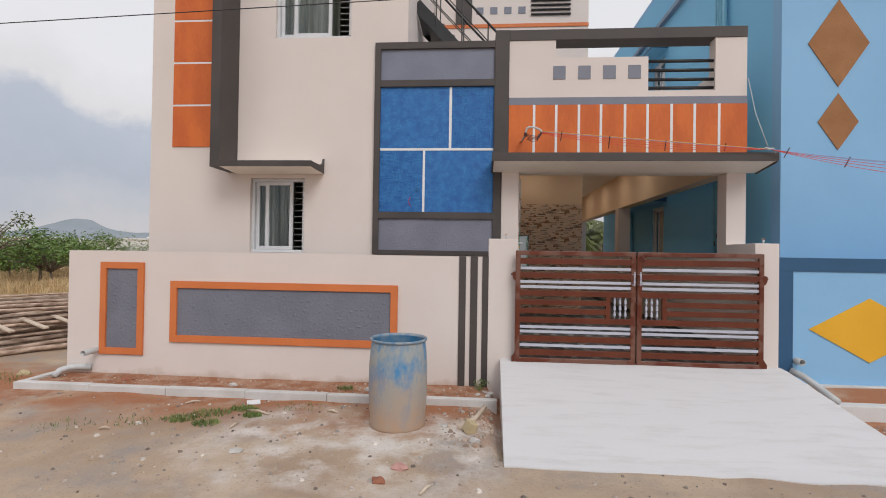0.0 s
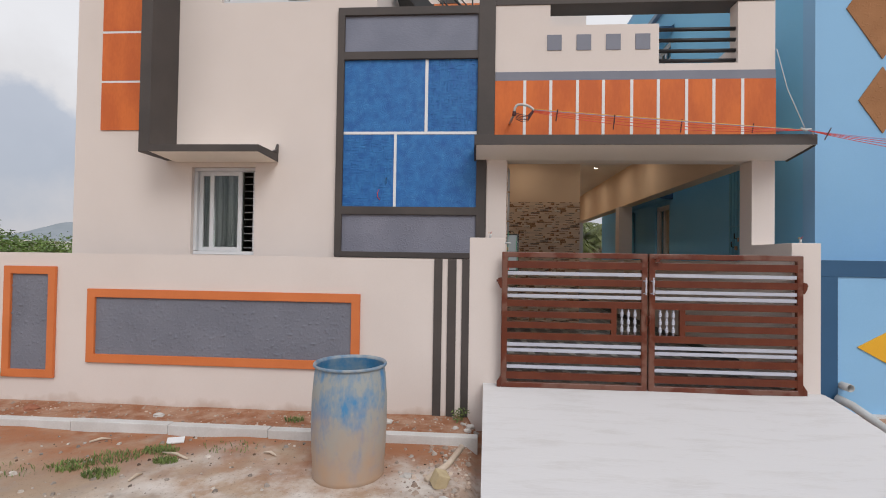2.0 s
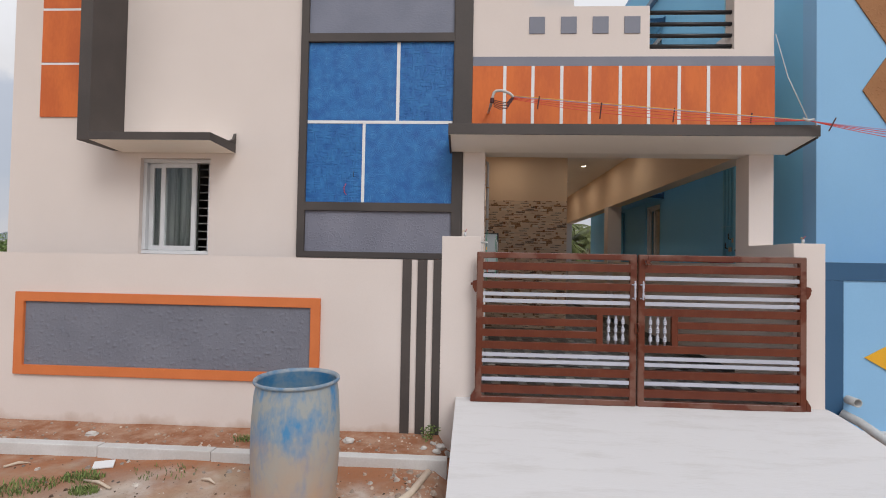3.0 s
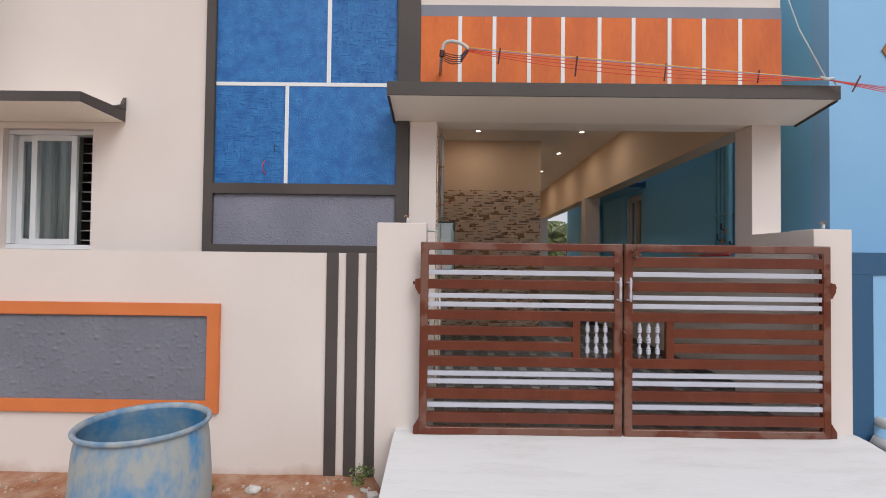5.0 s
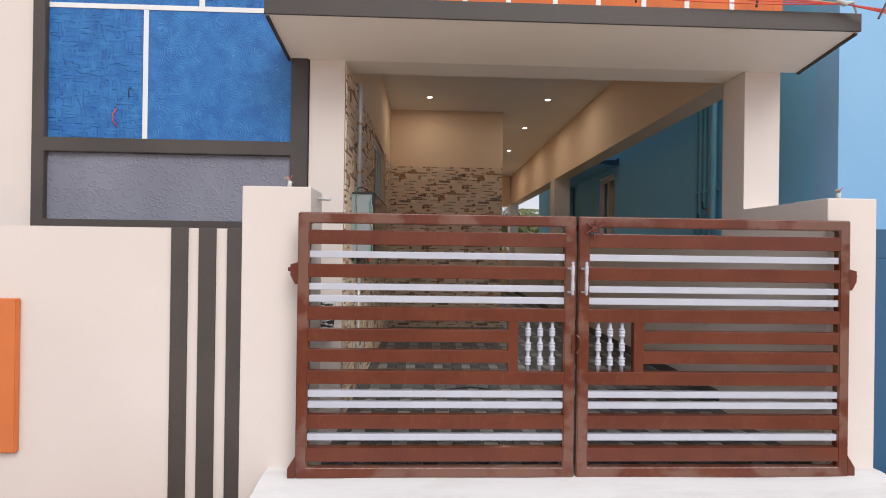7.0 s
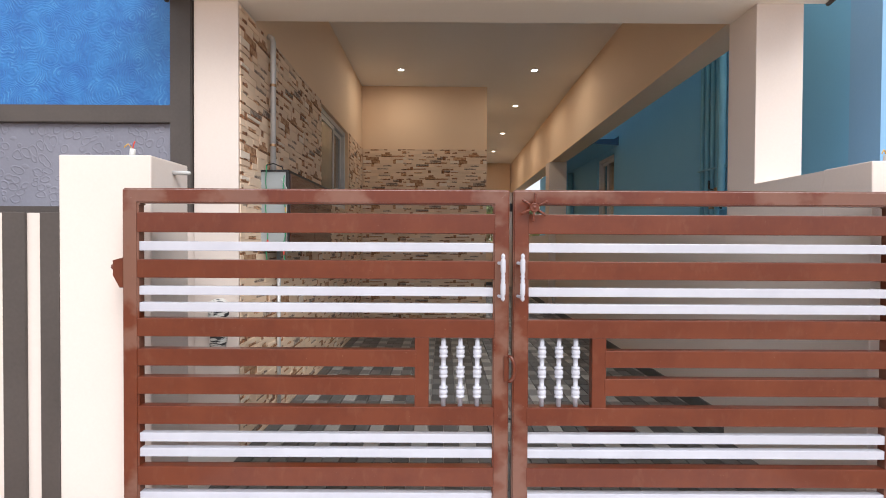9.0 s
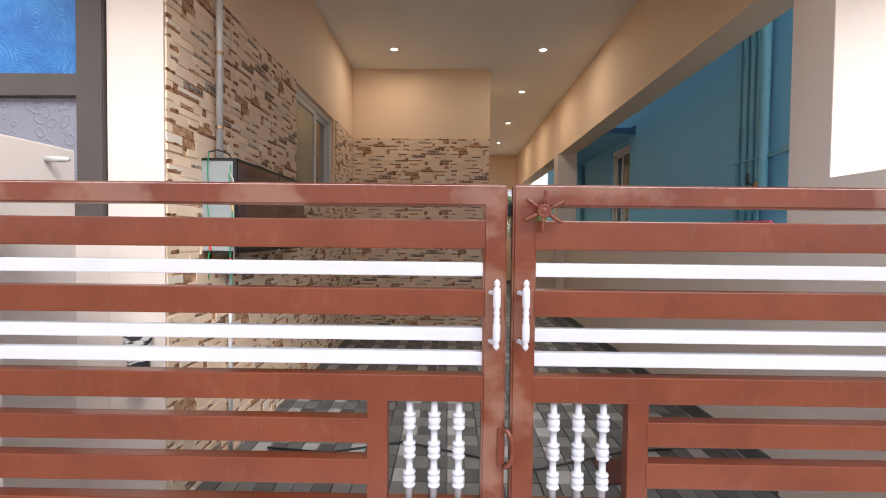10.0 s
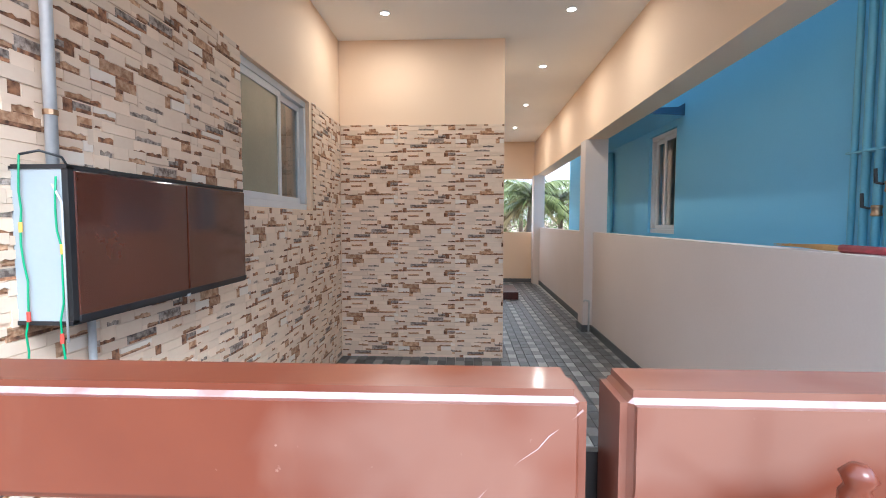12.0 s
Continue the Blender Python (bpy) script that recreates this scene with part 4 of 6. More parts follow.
def star():
    """A welded hub with six turned spokes."""
    c = Vector((1.970, GY0 - 0.023, 1.272))
    st = part("star", lathe(bmesh.new(), [(0.007, -0.024), (0.007, 0), (0.017, 0), (0.017, 0.008), (0.014, 0.010), (0.012, 0.008), (0.009, 0.010), (0.006, 0.008), (0.004, 0.012), (0.001, 0.012)], c, 20, axis="y"), GATE, right, "welded six-spoke star", smooth=True)
    for k in range(6):
        a = radians(86 + 60 * k)
        d = Vector((math.cos(a), 0, math.sin(a)))
        prof = [(0.016, 0.0045), (0.024, 0.004), (0.028, 0.0055), (0.031, 0.0038), (0.036, 0.005), (0.041, 0.0055), (0.044, 0.004), (0.048, 0.006), (0.052, 0.003)]
        part("spoke", tube(bmesh.new(), [c + d * r + Vector((0, -0.004, 0)) for r, _ in prof], [w for _, w in prof], 8), GATE, st, smooth=True)


star()

# ---- drum ----
drum = thing("drum", (-0.745, 4.46, -0.425), "open faded blue plastic drum with dusty sides", "drum")
prof = [(0.255, 0.0), (0.272, 0.012), (0.276, 0.05), (0.272, 0.10), (0.281, 0.2), (0.289, 0.4), (0.287, 0.6), (0.274, 0.78), (0.264, 0.835), (0.262, 0.85)]
part("body", lathe(bmesh.new(), prof, (-0.745, 4.46, -0.425), 48, caps=False), DRUM, drum, smooth=True)
inner = [(r - 0.008, h) for r, h in prof[::-1] if h > 0.02] + [(0.02, 0.03)]
part("lining", lathe(bmesh.new(), inner, (-0.745, 4.46, -0.425), 48, caps=False), DRUM_IN, drum, "blue inside of the drum", smooth=True)
rim = bmesh.new()
lathe(rim, [(0.263, 0.848), (0.279, 0.850), (0.283, 0.856), (0.283, 0.866), (0.278, 0.872), (0.271, 0.872), (0.265, 0.866), (0.259, 0.860), (0.258, 0.848)], (-0.745, 4.46, -0.425), 48, caps=False)
part("rim", rim, DRUM_RIM, drum, "worn pale drum rim", smooth=True)

# ---- neighbouring blue house ----
NX, NY = 4.0, 6.37
NWIN1, NWIN2 = (10.35, 11.06, 1.28, 2.39), (10.35, 11.06, 4.55, 5.65)
solid("wall_neighbour_side", pierced(bmesh.new(), NX, NX + 0.2, NY + 0.2, 15.3, -0.5, 7.2, [NWIN1, NWIN2], axis="x"), NB_SIDE, "teal blue side wall of the neighbouring house", "house wall", kind="structure")
solid("wall_neighbour_front", B(NX, 13.0, NY, NY + 0.2, -0.5, 7.2), NB_LIGHT, "sky blue front wall of the neighbouring house", "house wall", kind="structure")
solid("wall_neighbour_back", B(NX + 0.2, 13.0, 15.1, 15.3, -0.5, 7.2), NB_LIGHT, "sky blue back wall of the neighbouring house", "house wall", kind="structure")
solid("roof_neighbour", B(NX, 13.0, NY, 15.3, 7.2, 7.3), NB_LIGHT, "flat roof of the neighbouring house", "roof", kind="structure")
solid("cornice_neighbour", B(NX - 0.09, NX - 0.001, NY, 15.3, 6.36, 6.45), NB_SLATE, "slate blue cornice band", "cornice", kind="structure")
bm = bmesh.new()
box(bm, NX + 0.2, 6.5, 9.9, 10.0, -0.3, 7.1)
box(bm, NX + 0.2, 6.5, 11.6, 11.7, -0.3, 7.1)
box(bm, 6.5, 6.6, 9.9, 11.7, -0.3, 7.1)
solid("wall_neighbour_room", bm, ROOMDARK, "dim room behind the neighbour's window", "wall", kind="structure")


def side_window(name, x, y0, y1, z0, z1, label, outward=-1, mid=0.5, near_pane=None):
    """A sliding window in a wall across x; outward: the side on which it is seen."""
    w = thing(name, (x, (y0 + y1) / 2, z0), label, "window", kind="structure")
    f, d = 0.05, 0.07
    xa, xb = (x + 0.03, x + 0.03 + d) if outward < 0 else (x - 0.03 - d, x - 0.03)
    for q in ((y0, y1, z1 - f, z1), (y0, y1, z0, z0 + f), (y0, y0 + f, z0 + f, z1 - f), (y1 - f, y1, z0 + f, z1 - f)):
        part("window_frame", B(xa, xb, q[0] + 0.002, q[1] - 0.002, q[2] + 0.002, q[3] - 0.002, bev=0.004), UPVC, w)
    ym = y0 + (y1 - y0) * mid
    for a, b, o in ((y0 + f, ym + 0.025, 0.008), (ym - 0.025, y1 - f, 0.036)):
        xs = xa + o if outward < 0 else xb - o - 0.026
        sw = 0.045
        s = part("sash", B(xs, xs + 0.026, a, a + sw, z0 + f, z1 - f, bev=0.003), UPVC, w)
        part("rail", B(xs, xs + 0.026, b - sw, b, z0 + f, z1 - f, bev=0.003), UPVC, s)
        part("rail", B(xs, xs + 0.026, a + sw, b - sw, z0 + f, z0 + f + sw), UPVC, s)
        part("rail", B(xs, xs + 0.026, a + sw, b - sw, z1 - f - sw, z1 - f), UPVC, s)
        pane = part("pane", B(xs + 0.011, xs + 0.016, a + sw - 0.003, b - sw + 0.003, z0 + f + sw - 0.003, z1 - f - sw + 0.003), near_pane if near_pane and o < 0.01 else GLASS, s)
        pane.visible_shadow = False
    return w


side_window("window_neighbour", NX, *NWIN1, "white framed window in the blue wall")
side_window("window_neighbour", NX, *NWIN2, "white framed window in the blue wall")
for y0, y1, z in ((10.18, 12.7, 2.46), (10.18, 12.7, 5.74)):
    shade = bmesh.new()
    sec = [(NX - 0.001, z), (NX - 0.34, z + 0.02), (NX - 0.34, z + 0.075), (NX - 0.06, z + 0.085), (NX - 0.001, z + 0.12)]
    a = [shade.verts.new((x, y0, h)) for x, h in sec]
    b = [shade.verts.new((x, y1, h)) for x, h in sec]
    shade.faces.new(a)
    shade.faces.new(b[::-1])
    for k in range(5):
        shade.faces.new((a[k], b[k], b[(k + 1) % 5], a[(k + 1) % 5]))
    bmesh.ops.recalc_face_normals(shade, faces=shade.faces)
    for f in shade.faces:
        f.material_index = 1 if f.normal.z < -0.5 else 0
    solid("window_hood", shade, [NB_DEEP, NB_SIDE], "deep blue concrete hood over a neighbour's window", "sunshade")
solid("pilaster_neighbour", B(NX - 0.13, NX - 0.001, 12.75, 13.3, -0.5, 6.3), NB_SIDE, "teal blue pilaster on the neighbouring wall", "pilaster", kind="structure")


def water_pipes():
    p = thing("water_pipes", (NX - 0.05, 7.85, -0.37), "blue painted upright water pipes with brass valves", "pipes")
    for y, r, z1 in ((8.035, 0.017, 6.9), (7.955, 0.02, 6.9), (7.875, 0.02, 6.9), (7.80, 0.02, 6.9)):
        part("pipe", tube(bmesh.new(), [(NX - 0.05, y, -0.36), (NX - 0.05, y, z1)], r, 12), NB_PIPE, p, smooth=True)
    part("pipe", tube(bmesh.new(), [(NX - 0.06, 7.722, 6.9), (NX - 0.06, 7.722, 1.50), (NX - 0.062, 7.718, 1.465), (NX - 0.075, 7.695, 1.45), (NX - 0.09, 7.665, 1.45)], 0.03, 14), NB_PIPE, p, "wide blue drain pipe with an open elbow", smooth=True)
    # the elbow is capped; a black disc paints the shade inside it
    part("bore", lathe(bmesh.new(), [(0.0005, 0.0), (0.022, 0.001), (0.022, 0.002), (0.0005, 0.003)], (NX - 0.09, 7.6655, 1.45), 12, axis="y"), BLACK, p, "black disc for the shade in the open pipe end")
    for dz in (-0.012, 0.022):
        part("arm", tube(bmesh.new(), [(NX - 0.05, 7.70, 1.785 + dz * 0.3), (NX - 0.05, 7.54, 1.80 + dz)], 0.006, 6), NB_PIPE, p)
    part("arm_block", B(NX - 0.075, NX - 0.001, 7.44, 7.545, 1.782, 1.828, bev=0.004), NB_PIPE, p)
    for z in (1.78, 3.1, 4.6):
        part("clamp", B(NX - 0.078, NX - 0.002, 7.71, 8.06, z, z + 0.010), NB_PIPE, p)
    for y, z in ((7.875, 1.44), (7.80, 1.56)):
        v = part("valve", lathe(bmesh.new(), [(0.021, 0), (0.025, 0.004), (0.025, 0.014), (0.022, 0.018), (0.022, 0.040), (0.025, 0.044), (0.025, 0.054), (0.021, 0.058)], (NX - 0.05, y, z), 12), BRASS, p, "brass valve", smooth=True)
        part("lever", tube(bmesh.new(), [(NX - 0.085, y, z + 0.04), (NX - 0.10, y + 0.03, z + 0.05), (NX - 0.10, y + 0.035, z + 0.12)], [0.006, 0.009, 0.008], 8), BLACK, v, "black lever", smooth=True)


NB_PIPE = material("blue_painted_pipe", (0.20, 0.48, 0.62), (0.17, 0.43, 0.57), 6.0, 0.4, 0.05, 60)
BRASS = material("dull_brass", (0.55, 0.36, 0.22), (0.42, 0.27, 0.16), 12, 0.35, 0.05, 60, metal=0.9)
water_pipes()
solid("down_pipe", tube(bmesh.new(), [(NX - 0.06, 12.35, -0.4), (NX - 0.06, 12.35, 2.4)], 0.05, 12), NB_PIPE, "blue painted down pipe on the neighbouring wall", "pipe", smooth=True)

# neighbour's front boundary wall, with its painted figures
NBY = 5.645
nbw = solid("wall_neighbour_boundary", B(3.545, 13.0, NBY, NBY + 0.15, -0.5, 1.30), NB_LIGHT, "sky blue boundary wall with deep blue border", "wall", kind="structure")
solid("trim_neighbour", B(3.547, 13.0, NBY - 0.012, NBY - 0.001, 1.142, 1.302, bev=0.003), NB_DEEP, "deep blue painted border", "trim", kind="structure")
solid("trim_neighbour_side", B(3.547, 3.71, NBY - 0.012, NBY - 0.001, -0.38, 1.1415, bev=0.003), NB_DEEP, "deep blue painted border", "trim", kind="structure")
solid("plinth_neighbour", B(3.72, 13.0, NBY - 0.07, NBY - 0.001, -0.5, -0.165, bev=0.006), KERB, "pale cement plinth at the wall foot", "plinth", kind="structure")


def diamond(name, cx, cz, w, h, y, m, label):
    bm = prism(bmesh.new(), [(cx - w, y - 0.012, cz), (cx, y - 0.012, cz - h), (cx + w, y - 0.012, cz), (cx, y - 0.012, cz + h)], (0, 0.0115, 0))
    return solid(name, bm, m, label, "wall panel", "diamonds on the blue house")


diamond("wall_diamond", 4.556, 0.47, 0.665, 0.37, NBY, YELLOW, "yellow painted diamond on the blue boundary wall")
for cz, w, h in ((4.132, 0.38, 0.575), (3.097, 0.253, 0.372), (5.17, 0.253, 0.372)):
    diamond("wall_diamond", 4.708, cz, w, h, NY, NB_TAN, "tan granular plaster diamond on the blue house")

# ---- terrace, upper room and steel stair ----
UY = 10.0
solid("wall_terrace_room", B(-1.0, 2.28, UY, UY + 0.2, 3.47, 7.6), CREAM, "cream upper room wall at the back of the terrace", "house wall", kind="structure")
ter = thing("upper_trim", (0.6, UY, 6.17), "orange band, grey squares and bars on the upper wall", "wall trim")
part("band", B(-1.0, 2.282, UY - 0.02, UY - 0.001, 6.165, 6.24, bev=0.003), ORANGE_F, ter, "orange band")
part("post", B(-0.54, -0.19, UY - 0.03, UY - 0.001, 6.24, 7.6), DARK, ter, "dark brown post")
for k in range(4):
    x = -0.10 + 0.30 * k
    part("square", B(x, x + 0.155, UY - 0.01, UY - 0.001, 6.46, 6.61), GREYP, ter)
for k in range(5):
    part("slat", tube(bmesh.new(), [(1.07, UY - 0.02, 6.43 + 0.1 * k), (1.90, UY - 0.02, 6.43 + 0.1 * k)], 0.024, 8), BLACK, ter)


def steel_stair():
    st = thing("steel_stair", (-0.1, 7.4, 3.47), "black steel stair with handrail up from the terrace", "stair")
    x0, z0, x1, z1 = 0.62, 3.47, -1.02, 5.24
    up = Vector((x1 - x0, 0, z1 - z0))
    for y in (7.2, 7.95):
        bm = bmesh.new()
        a, b = Vector((x0, y, z0)), Vector((x1, y, z1))
        n = Vector((up.z, 0, -up.x)).normalized() * 0.09
        prism(bm, [a - n, a + n, b + n, b - n], (0, 0.012, 0))
        part("stringer", bm, BLACK, st)
        posts = [a + up * t for t in (0.05, 0.3, 0.55, 0.8, 1.0)]
        for p in posts:
            part("post", tube(bmesh.new(), [p, p + Vector((0, 0, 0.9))], 0.011, 8), BLACK, st)
        for h, r in ((0.9, 0.02), (0.62, 0.009), (0.34, 0.009)):
            part("handrail" if h > 0.8 else "rail", tube(bmesh.new(), [a + Vector((0.35, 0, h - 0.02)), a + up * 0.05 + Vector((0, 0, h)), b + Vector((0, 0, h))], r, 8), BLACK, st)
    for k in range(1, 10):
        c = Vector((x0, 7.57, z0)) + up * (k / 10)
        part("tread", B(c.x - 0.13, c.x + 0.13, 7.215, 7.935, c.z, c.z + 0.03), BLACK, st)


steel_stair()

# ---- porch things ----
WOODDOOR = material("pale_wood", (0.55, 0.38, 0.26), (0.47, 0.31, 0.20), 3.0, 0.5, 0.1, 60, stretch=(1, 1, 0.2))
side_window("window_porch", LX, *PWIN, "white framed sliding window in the stone-tiled wall", outward=1, mid=0.56, near_pane=FROST)
bm = bmesh.new()
box(bm, -1.0, -0.9, 7.2, 9.9, 0.0, 3.2)
box(bm, -0.9, LX - 0.2, 7.1, 7.2, 0.0, 3.2)
box(bm, -0.9, LX - 0.2, 9.9, 10.0, 0.0, 3.2)
box(bm, -0.9, LX - 0.2, 7.2, 9.9, -0.1, 0.0)
solid("wall_inner_room", bm, ROOMDARK, "dim room behind the porch window", "wall", kind="structure")


def meter_box():
    """Wall-hung meter cupboard: pale sheet-metal sides, two brown glass doors and loose wires."""
    y0, y1, ym, z0, z1, xf = 6.60, 7.64, 7.155, 1.120, 1.562, 0.742
    c = thing("meter_cupboard", (0.66, (y0 + y1) / 2, z0), "wall-hung meter cupboard with brown glass doors and wires", "cupboard")
    part("body", B(0.571, xf - 0.022, y0, y1, z0, z1, bev=0.003), BOXGREY, c, "pale grey sheet-metal body")
    for q in ((y0, y0 + 0.02, z0, z1),):
        part("edge_strip", B(xf - 0.022, xf - 0.004, q[0], q[1], q[2], q[3]), BLACK, c)
    for z in (z0 - 0.004, z1 - 0.008):
        part("edge_strip", B(0.570, xf - 0.004, y0 - 0.004, y1, z, z + 0.012), BLACK, c)
    for a, b in ((y0 + 0.02, ym - 0.004), (ym + 0.004, y1)):
        d = part("door", B(xf - 0.02, xf, a, b, z0 + 0.012, z1 - 0.012, bev=0.003), BROWN_GL, c, "brown tinted glass door")
        part("door_edge", B(xf - 0.021, xf + 0.003, a, b, z0 + 0.004, z0 + 0.022), BLACK, d)
    part("lock", lathe(bmesh.new(), [(0.012, 0), (0.012, 0.012), (0.006, 0.016)], (xf - 0.01, ym, z0 - 0.008), 10), STEEL, c)
    rnd = random.Random(4)
    for x, top in ((0.612, z1 + 0.03), (0.715, z1 - 0.03)):
        pts = [(x, y0 - 0.012, top)]
        for k in range(1, 13):
            pts.append((x + rnd.uniform(-0.008, 0.010), y0 - 0.012, top - k * 0.05))
        part("green_wire", tube(bmesh.new(), pts, 0.0028, 6), GREEN_W, c, "loose green wire", smooth=True)
        for k in (4, 9):
            p = Vector(pts[k])
            part("wire_joint", tube(bmesh.new(), [p + Vector((0, 0, -0.014)), p + Vector((0, 0, 0.014))], 0.005, 6), RED_W if k > 5 else YEL_W, c)
    part("black_wire", tube(bmesh.new(), [(0.70, y0 - 0.01, z1 - 0.05), (0.728, y0 - 0.012, z1 - 0.1), (0.73, y0 - 0.012, z0 - 0.05)], 0.0032, 6), PVC, c, smooth=True)
    part("wire_loop", tube(bmesh.new(), [(0.612, y0 - 0.012, z1 + 0.03), (0.64, y0 + 0.02, z1 + 0.045), (0.68, y0 + 0.05, z1 + 0.03), (0.69, y0 + 0.06, z1)], 0.0035, 6), BLACK, c, smooth=True)


meter_box()
cond = thing("conduit_pipe", (0.605, 6.695, 1.565), "grey steel conduit pipe on the stone-tiled wall", "pipe")
part("pipe", tube(bmesh.new(), [(0.612, 6.695, 1.566), (0.612, 6.695, 2.345), (0.605, 6.695, 2.372), (0.582, 6.695, 2.385)], 0.0165, 12), STEEL, cond, smooth=True)
for z in (1.72, 2.08):
    part("clamp", lathe(bmesh.new(), [(0.0165, 0), (0.020, 0.001), (0.020, 0.016), (0.0165, 0.017)], (0.612, 6.695, z), 12), BRASS, cond, "brass clamp")
solid("drop_pipe", tube(bmesh.new(), [(0.60, 6.83, 0.01), (0.60, 6.83, 1.116)], 0.012, 10), STEEL, "thin grey conduit below the meter cupboard", "pipe", smooth=True)


def downlight(x, y):
    d = thing("downlight", (x, y, CZ), "small round recessed ceiling light, lit", "ceiling light", "porch downlights")
    part("ring", lathe(bmesh.new(), [(0.048, 0.0), (0.046, -0.006), (0.036, -0.008), (0.034, -0.002)], (x, y, CZ), 24, caps=False), WHITE, d, smooth=True)
    part("lens", lathe(bmesh.new(), [(0.034, -0.0035), (0.0005, -0.0045)], (x, y, CZ), 20, caps=False), LAMP, d, "lit warm lens")
    lamp = new("porch_lamp", bpy.data.lights.new("porch_lamp", "AREA"))
    lamp.data.shape, lamp.data.size = "DISK", 0.065
    lamp.data.energy, lamp.data.color = LAMP_W, (1.0, 0.85, 0.67)
    lamp.data.spread = math.radians(180)
    lamp.matrix_basis = look((x, y, CZ - 0.02), (x, y + 0.0001, 0))


LAMP = glow("lamp_lens", (1.0, 0.9, 0.75), 14.0)
LAMP_W = 2.3
for x, y in ((1.135, 9.51), (2.73, 9.50), (2.73, 10.98), (2.77, 12.80), (2.785, 14.58)):
    downlight(x, y)

solid("door_step", B(2.228, 2.80, 13.78, 14.7, 0.004, 0.15, bev=0.008), [MAROON_ST], "maroon granite door step on the tiled floor", "step")


def broom():
    b = thing("broom", (3.45, 7.45, 1.28), "grass broom with red handle lying on the half wall", "broom")
    rnd = random.Random(9)
    bm = bmesh.new()
    for k in range(70):
        s, e = rnd.uniform(-1, 1), rnd.uniform(-1, 1)
        tube(bm, [(3.452 + s * 0.012, 7.40, 1.296 + e * 0.010), (3.452 + s * 0.02, 7.55, 1.297 + e * 0.012), (3.452 + s * 0.05, 7.78 + rnd.uniform(-0.05, 0.06), 1.290 + abs(e) * 0.012)], [0.0028, 0.0024, 0.001], 4)
    part("bristles", bm, STRAW, b, "dry straw bristles")
    part("handle", tube(bmesh.new(), [(3.452, 7.44, 1.297), (3.450, 7.2, 1.297), (3.449, 6.9, 1.296)], [0.018, 0.016, 0.014], 10), RED_CLOTH, b, "red bound handle", smooth=True)


STRAW = material("dry_straw", (0.52, 0.33, 0.13), (0.40, 0.24, 0.09), 30, 0.85, 0.1, 90)
RED_CLOTH = material("red_binding", (0.36, 0.05, 0.07), (0.28, 0.035, 0.05), 20, 0.6, 0.1, 90)
broom()

# striped cloth tied on the column, and the little tap pipe by the middle column
CLOTH = material("black_white_check_cloth", (0.62, 0.62, 0.60), (0.03, 0.03, 0.035), 26.0, 0.9, 0.2, 90, stretch=(0.5, 0.5, 2.2), contrast=(0.46, 0.52))
bm = bmesh.new()
prof = [(0.012, 0.0), (0.036, 0.02), (0.045, 0.08), (0.040, 0.13), (0.048, 0.18), (0.052, 0.235), (0.044, 0.275), (0.018, 0.292)]
lathe(bm, prof, (0.482, 6.268, 0.555), 20)
for v in bm.verts:
    v.co += Vector((noise.noise(v.co * 22) * 0.012, noise.noise(v.co * 22 + Vector((5, 0, 0))) * 0.008, 0))
    v.co.y = min(v.co.y, 6.312)
solid("checked_cloth", bm, CLOTH, "black and white checked cloth bundle tied to the column", "cloth", smooth=True)
tap = thing("tap_pipe", (3.395, 11.30, 0.004), "thin white tap pipe beside the porch column", "pipe")
part("pipe", tube(bmesh.new(), [(3.395, 11.30, 0.004), (3.395, 11.30, 0.42)], 0.012, 8), PVC, tap, smooth=True)
part("tap", tube(bmesh.new(), [(3.395, 11.30, 0.415), (3.34, 11.29, 0.43), (3.325, 11.285, 0.41)], 0.011, 8), PVC, tap, smooth=True)

# little conduits with wire ends on the gate piers
for x, y, z, h in ((0.366, 5.76, 1.478, 0.045), (3.405, 5.70, 1.463, 0.04)):
    c = thing("wire_stub", (x, y, z), "short white conduit with loose wire ends on a pier", "conduit")
    part("pipe", tube(bmesh.new(), [(x, y, z), (x + 0.006, y, z + h)], 0.011, 10), PVC, c, smooth=True)
    for k, m in enumerate((RED_W, BLUE_W, YEL_W)):
        part("wire", tube(bmesh.new(), [(x + 0.005, y, z + h), (x + 0.012 - k * 0.012, y - 0.004, z + h + 0.02), (x + 0.02 - k * 0.022, y - 0.01, z + h + 0.028 - k * 0.012)], 0.0025, 6), m, c, smooth=True)
solid("pipe_stub", tube(bmesh.new(), [(0.513, 5.80, 1.432), (0.575, 5.80, 1.430), (0.585, 5.80, 1.43)], [0.009, 0.009, 0.007], 10), PVC, "short white pipe end in the pier side", "pipe", smooth=True)

# red oxide drain cover and a loose cable on the porch floor
solid("drain_cover", B(2.52, 2.80, 6.62, 6.88, 0.018, 0.03, bev=0.004), MAROON_ST, "dark red drain cover set in the floor", "drain cover")
solid("loose_cable", tube(bmesh.new(), [(0.75, 6.95, 0.026), (1.1, 6.9, 0.026), (1.5, 7.05, 0.026), (1.85, 6.9, 0.026), (2.2, 6.75, 0.026), (2.75, 6.95, 0.04), (3.0, 7.0, 0.026)], 0.006, 6), BLACK, "thin black cable lying across the floor", "cable", smooth=True)

